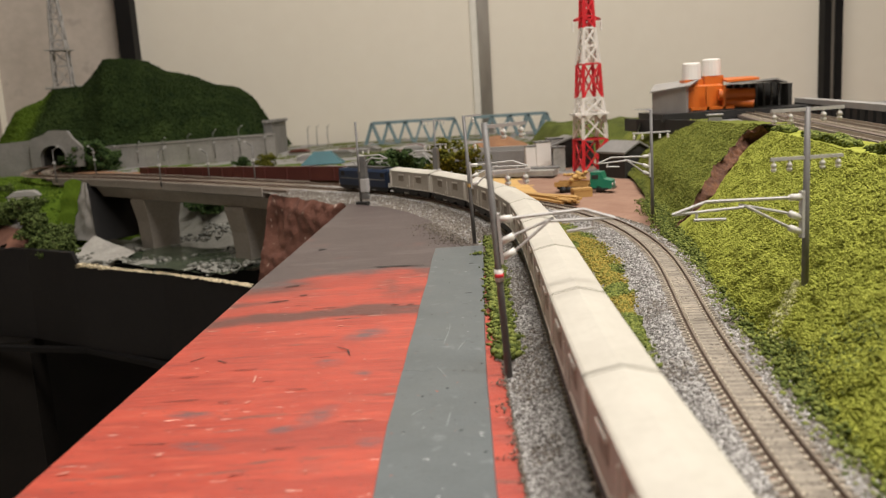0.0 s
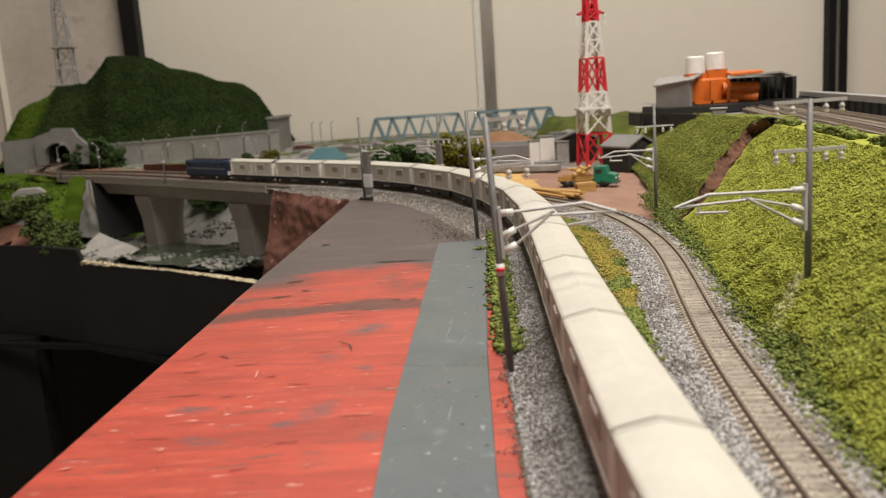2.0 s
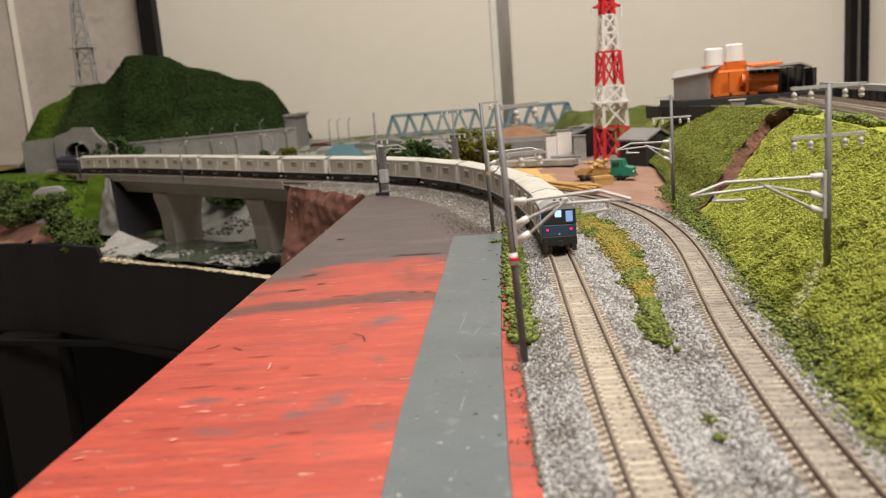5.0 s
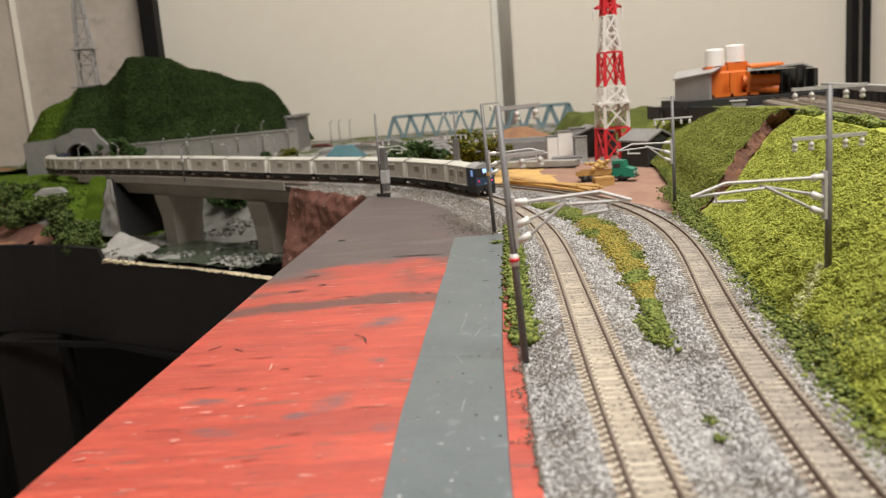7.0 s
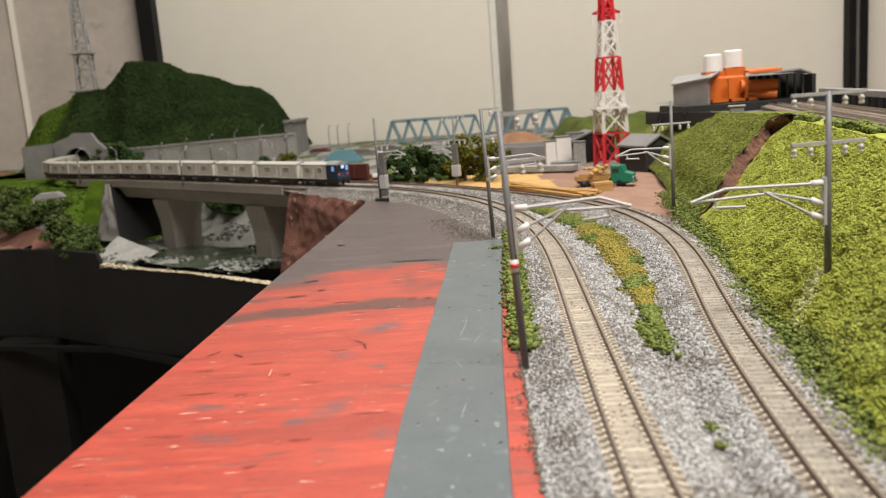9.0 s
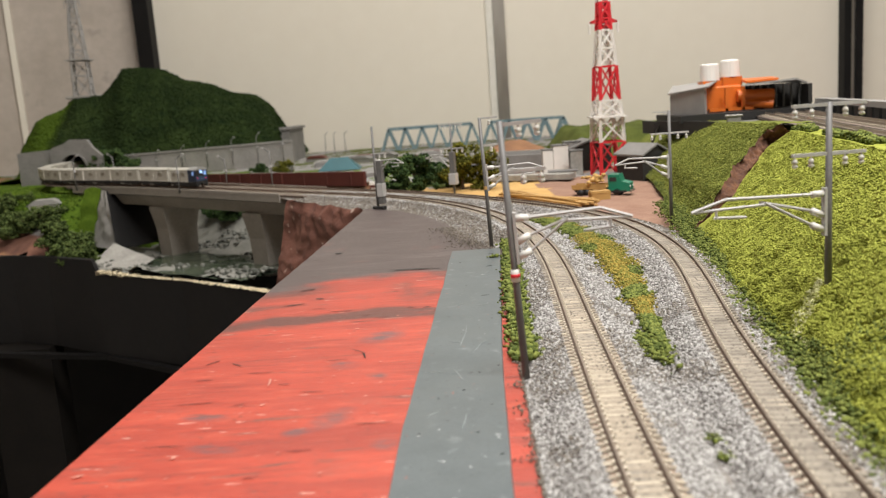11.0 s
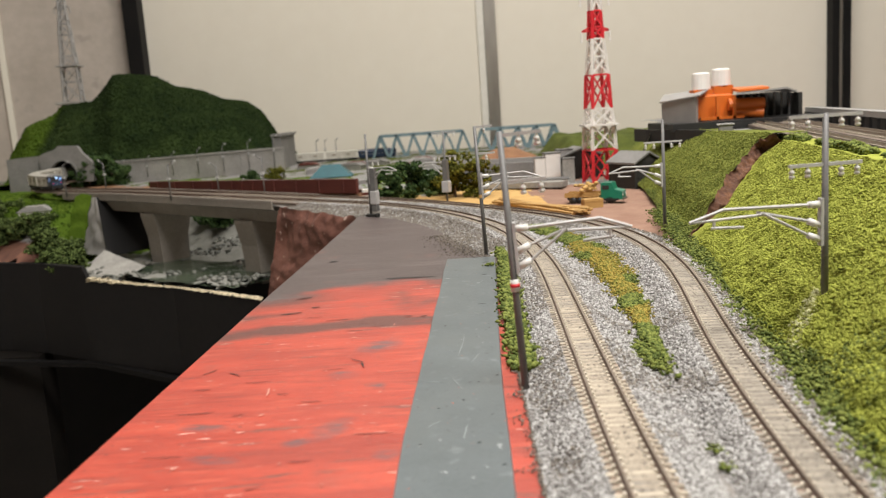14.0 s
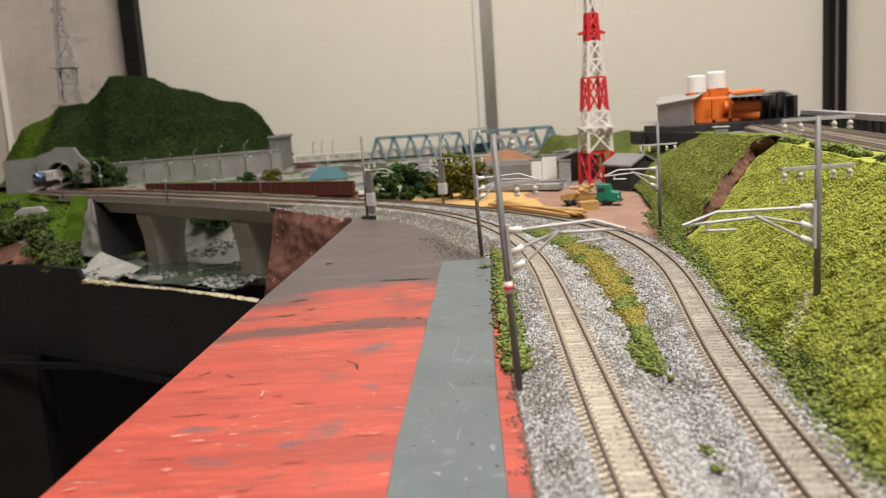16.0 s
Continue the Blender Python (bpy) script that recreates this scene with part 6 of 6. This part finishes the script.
def tower(cx=0.184, cy=0.98, size=1.0, z0_=0.0, grey=False, label="red and white lattice transmission tower"):
    root = thing("lattice_tower", label, "tower")
    lev = [(-0.012, 0.0208), (0.026, 0.0196), (0.054, 0.0184), (0.073, 0.0156), (0.111, 0.0134), (0.131, 0.011), (0.151, 0.0086), (0.164, 0.0078), (0.182, 0.007), (0.202, 0.0062), (0.225, 0.004), (0.25, 0.0012)]
    col = [M_TOWERRED, M_TOWERWHITE, M_TOWERWHITE, M_TOWERRED, M_TOWERWHITE, M_TOWERWHITE, M_TOWERRED, M_TOWERRED, M_TOWERWHITE, M_TOWERWHITE, M_TOWERRED]
    lev = [(z0_ + z * size, r * 0.79 * size) for z, r in lev]
    white, red = (M_SHED, M_SHED) if grey else (M_TOWERWHITE, M_TOWERRED)
    if grey:
        col = [M_SHED] * len(col)
    a = math.radians(12)

    def corner(k, r):
        t = a + math.pi / 4 + k * math.pi / 2
        return (cx + r * 1.3 * math.cos(t), cy + r * 1.3 * math.sin(t))

    for i, ((z0, r0), (z1, r1)) in enumerate(zip(lev, lev[1:])):
        sec = part("tower_section", Build().beam((*corner(0, r1), z1), (*corner(1, r1), z1), 0.0018, 0.0018).beam((*corner(1, r1), z1), (*corner(2, r1), z1), 0.0018, 0.0018)
                   .beam((*corner(2, r1), z1), (*corner(3, r1), z1), 0.0018, 0.0018).beam((*corner(3, r1), z1), (*corner(0, r1), z1), 0.0018, 0.0018), col[i], root)
        for k in range(4):
            p0, q0, p1, q1 = corner(k, r0), corner(k + 1, r0), corner(k, r1), corner(k + 1, r1)
            part("leg", Build().beam((*p0, z0), (*p1, z1), 0.003, 0.003), col[i], sec)
            part("brace", Build().beam((*p0, z0), (*q1, z1), 0.0017, 0.0017).beam((*q0, z0), (*p1, z1), 0.0017, 0.0017), col[i], sec)
    part("platform", Build().box(cx - 0.0195 * size, cx + 0.0195 * size, cy - 0.0195 * size, cy + 0.0195 * size, z0_ + 0.0535 * size, z0_ + 0.0555 * size), white, root)
    for z, m in ((z0_ + 0.160 * size, red), (z0_ + 0.199 * size, white)):
        arm = part("cross_arm", Build().beam((cx - 0.0155, cy, z), (cx, cy, z + 0.007), 0.002, 0.002).beam((cx - 0.0155, cy, z), (cx + 0.0155, cy, z), 0.002, 0.002).beam((cx + 0.0155, cy, z), (cx, cy, z + 0.007), 0.002, 0.002)
                   .beam((cx, cy - 0.012, z), (cx, cy + 0.012, z), 0.002, 0.002), m, root)
        for x in (-0.016, 0.016):
            part("insulator", Build().lathe((cx + x, cy, z), [(0.001, 0), (0.0014, -0.003), (0.001, -0.008), (0.0014, -0.012)], 8), white, arm)


def truck():
    root = thing("dump_truck", "green model truck loaded with yellow sacks", "truck", at=pose(0.142, 0.772, -0.0115, 0, 0, -114))
    part("cab", Build().extrude([(-0.0135, 0.004), (-0.0135, 0.0115), (-0.006, 0.0135), (-0.004, 0.0195), (0.006, 0.0195), (0.006, 0.004)], -0.008, 0.008, pose(0, 0, 0, 0, 0, -90) @ pose(0, 0, 0) @ pose(-0.010, 0, 0)), M_GREENCAB, root, "green cab")
    part("side_window", Build().box(0.0078, 0.0083, 0.0055, 0.0115, 0.0135, 0.0172), M_DARK, root)
    part("windscreen", Build().add([(-0.0068, 0.0131, 0.0185), (0.0068, 0.0131, 0.0185), (0.0068, 0.0152, 0.0140), (-0.0068, 0.0152, 0.0140), (-0.0068, 0.0122, 0.0180), (0.0068, 0.0122, 0.0180), (0.0068, 0.0143, 0.0135), (-0.0068, 0.0143, 0.0135)],
                                   [(0, 1, 2, 3), (7, 6, 5, 4), (0, 4, 5, 1), (3, 2, 6, 7), (0, 3, 7, 4), (1, 5, 6, 2)]), M_DARK, root)
    part("bumper", Build().box(-0.008, 0.008, 0.0233, 0.025, 0.0035, 0.0055, None, 0.0003), M_CHROME, root)
    part("side_skirt", Build().box(0.0079, 0.0084, 0.004, 0.0205, 0.0035, 0.0052), M_UNDER, root)
    for x in (-0.0055, 0.0055):
        part("headlight", Build().rod((x, 0.023, 0.0085), (x, 0.0241, 0.0085), 0.0012, 10), M_INSUL, root)
    part("chassis", Build().box(-0.006, 0.006, -0.028, 0.018, 0.004, 0.0065), M_UNDER, root)
    part("bed", Build().box(-0.008, 0.008, -0.030, 0.002, 0.0065, 0.0085, None, 0.0003).box(-0.008, -0.0074, -0.030, 0.002, 0.0085, 0.011).box(0.0074, 0.008, -0.030, 0.002, 0.0085, 0.011), M_WOOD, root, "yellow-brown truck bed")
    for y in (-0.022, -0.016, 0.012):
        for x in (-0.0068, 0.0068):
            part("wheel", Build().rod((x - 0.0012, y, 0.0035), (x + 0.0012, y, 0.0035), 0.0035, 12), M_UNDER, root, smooth=True)
    load = thing("sack_pile", "pile of yellow-brown sacks on the truck", "sacks")
    rng = np.random.default_rng(2)
    c = root.matrix_basis @ Vector((0, -0.008, 0.012))
    pts = [c + Vector((rng.normal() * 0.005, rng.normal() * 0.003, rng.uniform(0, 0.007))) for _ in range(26)]
    part("sacks", lumps("sacks", pts, rng.uniform(0.002, 0.0035, 26), M_SAND, 3, "ico", 0.7, 0.15), None, load)


def timber():
    rng = random.Random(6)
    pile = thing("timber_pile", "long golden timber planks piled beside the track", "timber")
    for i in range(18):
        x, y = 0.082 + rng.uniform(-0.006, 0.008), 0.742 + rng.uniform(-0.012, 0.012)
        z = -0.0085 + 0.0019 * (i // 6)
        m = pose(x, y, z, 0, rng.uniform(-1.0, 1.0), -62 + rng.uniform(-7, 7))
        part("plank", Build().box(-0.062, 0.062, -0.0018, 0.0018, -0.0009, 0.0009, m, 0.0002), M_WOOD, pile)
    cr = thing("crate", "small yellow-brown wooden crate on the dirt", "crate", at=pose(0.1305, 0.742, -0.0115, 0, 0, 8))
    part("body", Build().box(-0.0085, 0.0085, -0.005, 0.005, 0, 0.0085, None, 0.0003), M_WOOD, cr)
    part("strap", Build().box(-0.0088, 0.0088, -0.0053, 0.0053, 0.0065, 0.0072), M_SAND, cr)


def house(name, x, y, z, w, d, h, rh, yaw, wall, roofm, label):
    root = thing(name, label, "building", at=pose(x, y, z, 0, 0, yaw))
    part("wall", Build().box(-w / 2, w / 2, -d / 2, d / 2, -0.004, h), wall, root)
    part("roof", Build().extrude([(-w * 0.56, h - 0.001), (0, h + rh), (w * 0.56, h - 0.001), (w * 0.56, h + 0.001), (0, h + rh + 0.002), (-w * 0.56, h + 0.001)], -d * 0.56, d * 0.56), roofm, root)
    part("gable", Build().extrude([(-w / 2, h - 0.0012), (w / 2, h - 0.0012), (0, h + rh)], -d / 2, d / 2), wall, root)
    for i in range(3):
        xx = -w / 2 + w * (i + 0.5) / 3
        part("window", Build().box(xx - w * 0.08, xx + w * 0.08, -d / 2 - 0.0006, -d / 2 + 0.001, h * 0.4, h * 0.75), M_DARK, root)
    return root


def buildings():
    house("hut", 0.207, 0.905, -0.0115, 0.036, 0.045, 0.026, 0.010, 25, M_DARK, M_CONCRETE, "dark hut with a grey sheet roof")
    house("hut", 0.172, 1.06, -0.0115, 0.05, 0.045, 0.028, 0.009, 5, M_DARK, M_CONCRETE, "dark hut with a grey roof behind the tower")
    th = thing("teal_house", "low house with a teal hipped roof", "building", at=pose(-0.178, 1.36, -0.0115))
    part("wall", Build().box(-0.026, 0.026, -0.014, 0.014, -0.003, 0.004), M_CONCRETE, th)
    part("roof", Build().add([(-0.034, -0.02, 0.002), (0.034, -0.02, 0.002), (0.034, 0.02, 0.002), (-0.034, 0.02, 0.002), (-0.014, -0.004, 0.0215), (0.014, -0.004, 0.0215), (0.014, 0.004, 0.0215), (-0.014, 0.004, 0.0215)],
                             [(3, 2, 1, 0), (4, 5, 6, 7), (0, 1, 5, 4), (1, 2, 6, 5), (2, 3, 7, 6), (3, 0, 4, 7)]), M_TEAL, th, "teal hipped roof")
    g = thing("girder_bridge", "long maroon plate girder bridge behind the viaduct", "bridge")
    a, b = Vector((-0.447, 1.29, 0)), Vector((-0.107, 1.05, 0))
    for t0, t1 in ((0, 0.498), (0.502, 1)):
        p, q = a.lerp(b, t0), a.lerp(b, t1)
        part("plate_girder", Build().beam(p + Vector((0, 0, -0.0025)), q + Vector((0, 0, -0.0025)), 0.005, 0.018), M_BRICKRED, g)
        for i in range(5):
            r = p.lerp(q, (i + 0.5) / 5) + Vector((-0.0018, -0.0026, -0.0025))
            part("stiffener", Build().beam(r + Vector((0, 0, -0.008)), r + Vector((0, 0, 0.008)), 0.0015, 0.0015), M_BRICKRED, g)
        side = Vector((0.577, 0.817, 0)) * 0.02
        part("deck", Build().beam(p + side + Vector((0, 0, 0.001)), q + side + Vector((0, 0, 0.001)), 0.034, 0.005), M_ROAD, g)


def upper_level():
    b = Build()
    ys = [-0.5 + 0.05 * i for i in range(41)]
    pts = []
    for y in ys:
        pts += [(crest_x(y) + (0.004 if y > 0.6 else -0.004), y, 0.0435 if y < 0.6 else 0.0425), (0.118 + 0.234 * (y - 0.02) + 0.068, y, 0.0435), (0.118 + 0.234 * (y - 0.02) + 0.07, y, 0.03), (1.6, y, 0.03)]
    b.add(pts, [(4 * i + j, 4 * i + 1 + j, 4 * i + 5 + j, 4 * i + 4 + j) for i in range(len(ys) - 1) for j in range(3)])
    tagged(part("upper_ground", b, M_ROAD), "grey upper level ground behind the embankment", "ground", kind="structure")
    root = thing("upper_track", "brown railway tracks along the upper level", "railway track", kind="structure")
    a0, a1 = Vector((0.118, 0.02, 0.0445)), Vector((0.345, 0.99, 0.0455))
    d = (a1 - a0).normalized()
    side = Vector((d.y, -d.x, 0))
    for off in (0.014, 0.045):
        part("track_bed", Build().beam(a0 + side * off, a1 + side * off, 0.026, 0.003), M_DECK, root)
        for r in (-0.0045, 0.0045):
            part("rail", Build().beam(a0 + side * (off + r) + Vector((0, 0, 0.0035)), a1 + side * (off + r) + Vector((0, 0, 0.0035)), 0.0009, 0.0016), M_RAILTOP, root)
        sl = Build()
        n = 260
        for i in range(n):
            c = a0.lerp(a1, i / n) + side * off
            sl.beam(c - side * 0.0085 + Vector((0, 0, 0.0018)), c + side * 0.0085 + Vector((0, 0, 0.0018)), 0.0016, 0.0012)
        part("far_sleepers", sl, M_SLEEPER, root)["kind"] = "stuff"
    v = thing("low_viaduct", "black low viaduct with a pale top rail", "viaduct")
    for i in range(34):
        c = a0.lerp(a1, 0.2 + 0.8 * i / 33) + side * 0.082
        part("pillar", Build().box(c.x - 0.0055, c.x + 0.004, c.y - 0.004, c.y + 0.004, 0.029, 0.0535), M_UNDER, v)
    part("top_rail", Build().beam(a0 + side * 0.082 + Vector((0, 0, 0.0105)), a1 + side * 0.082 + Vector((0, 0, 0.0105)), 0.012, 0.005), M_SHED, v)


def low_wall():
    root = thing("low_wall", "black low wall along the crest below the sheds", "wall", kind="structure")
    pts = [(0.2275, 0.985), (0.2305, 0.94), (0.2475, 0.885), (0.262, 0.80), (0.272, 0.74)]
    for (xa, ya), (xb, yb) in zip(pts, pts[1:]):
        part("wall_panel", Build().beam((xa, ya, 0.0395), (xb, yb, 0.0395), 0.004, 0.014), M_UNDER, root)
    bx = thing("relay_box", "small grey relay box beside the upper track", "box", at=pose(0.2575, 0.765, 0.0415, 0, 0, -12))
    part("body", Build().box(-0.0058, 0.0058, -0.004, 0.004, 0, 0.011, None, 0.0004), M_CONCRETE, bx)
    part("lid", Build().box(-0.0072, 0.0072, -0.005, 0.005, 0.011, 0.0124, None, 0.0003), M_SHED, bx, "pale lid")
    tagged(part("plaster_edge", Build().grid(5, 14, lambda i, j: Vector((0.2325 - 0.0175 * j + 0.006 * i + 0.0012 * noise.noise(Vector((i * 3, j * 6, 1))), 0.93 + 0.012 * i, 0.046 - 0.036 * j + 0.001 * noise.noise(Vector((i * 5, j * 9, 2)))))), M_PALE, smooth=True),
           "ragged pale plaster edge at the embankment's end", "edge", kind="structure")


def quad_slab(pts, up):
    """A slab on four corners, thickened upwards."""
    top = [(x, y, z + up) for x, y, z in pts]
    return Build().add(list(pts) + top, [(3, 2, 1, 0), (4, 5, 6, 7), (0, 1, 5, 4), (1, 2, 6, 5), (2, 3, 7, 6), (3, 0, 4, 7)])


def shed():
    z = 0.050
    root = thing("engine_shed", "grey open sheds around an orange machine", "shed")
    part("left_wall", Build().add([(0.249, 0.95, z), (0.272, 0.90, z), (0.272, 0.90, z + 0.030), (0.249, 0.95, z + 0.024), (0.253, 0.955, z), (0.276, 0.905, z), (0.276, 0.905, z + 0.030), (0.253, 0.955, z + 0.024)],
                                  [(0, 1, 2, 3), (7, 6, 5, 4), (3, 2, 6, 7), (0, 4, 5, 1), (1, 5, 6, 2), (0, 3, 7, 4)]), M_SHED, root)
    part("left_roof", quad_slab([(0.246, 0.948, z + 0.024), (0.274, 0.893, z + 0.029), (0.302, 0.945, z + 0.036), (0.265, 1.0, z + 0.032)], 0.0015), M_SHED, root)
    part("right_roof", quad_slab([(0.315, 0.90, z + 0.028), (0.366, 0.895, z + 0.031), (0.403, 0.955, z + 0.026), (0.345, 0.98, z + 0.034)], 0.0018), M_SHED, root)
    part("back_wall", Build().box(0.33, 0.40, 0.972, 0.976, z, z + 0.028), M_DARK, root)
    part("end_wall", Build().box(0.398, 0.402, 0.94, 0.976, z, z + 0.026), M_DARK, root)
    for i in range(7):
        part("column", Build().box(0.342 + i * 0.0085, 0.344 + i * 0.0085, 0.955, 0.957, z, z + 0.028), M_POLE, root)
    part("base", Build().box(0.243, 0.41, 0.885, 0.99, z - 0.006, z + 0.002), M_UNDER, root)
    mc = thing("orange_machine", "orange plastic machine with two white-topped chimneys", "machine")
    part("body", Build().box(0.282, 0.322, 0.93, 0.955, z + 0.003, z + 0.030, None, 0.002), M_ORANGE, mc)
    for x, h in ((0.2915, 0.036), (0.3135, 0.039)):
        c = part("chimney", Build().box(x - 0.0105, x + 0.0105, 0.935, 0.953, z + 0.029, z + h), M_ORANGE, mc)
        part("cap", Build().lathe((x, 0.944, z + h), [(0.0105, 0), (0.0098, 0.017), (0.008, 0.0185)], 18), M_TOWERWHITE, c, "white cap")
    part("hopper", Build().rod((0.315, 0.925, z + 0.018), (0.352, 0.92, z + 0.017), 0.0065, 14), M_ORANGE, mc)
    part("chute", Build().rod((0.322, 0.925, z + 0.010), (0.350, 0.915, z + 0.007), 0.005, 12), M_ORANGE, mc)
    part("frame", Build().box(0.283, 0.33, 0.918, 0.922, z + 0.003, z + 0.006).box(0.30, 0.303, 0.918, 0.922, z + 0.003, z + 0.028).box(0.318, 0.321, 0.918, 0.922, z + 0.003, z + 0.028), M_ORANGE, mc)
    part("canopy", quad_slab([(0.32, 0.912, z + 0.031), (0.352, 0.905, z + 0.032), (0.36, 0.945, z + 0.034), (0.325, 0.95, z + 0.034)], 0.0022), M_ORANGE, mc)


room()
bench_board()
ground()
ballast_bed()
embankment()
weeds()
upper_level()
viaduct()
fascia()
cliff()
hill()
tunnel()
CARS, LOCO = train()
masts()
tower()
tower(-0.757, 1.79, 1.12, 0.166, True, "pale grey lattice transmission tower behind the hill")
truss(-0.152)
truss(0.075, 5, 0.0405)
trees()
lamp_posts()
river_bank()
lawn_grass()
small_left_house()
centre_clutter()
truck()
timber()
buildings()
shed()
low_wall()
tracks()
motions()
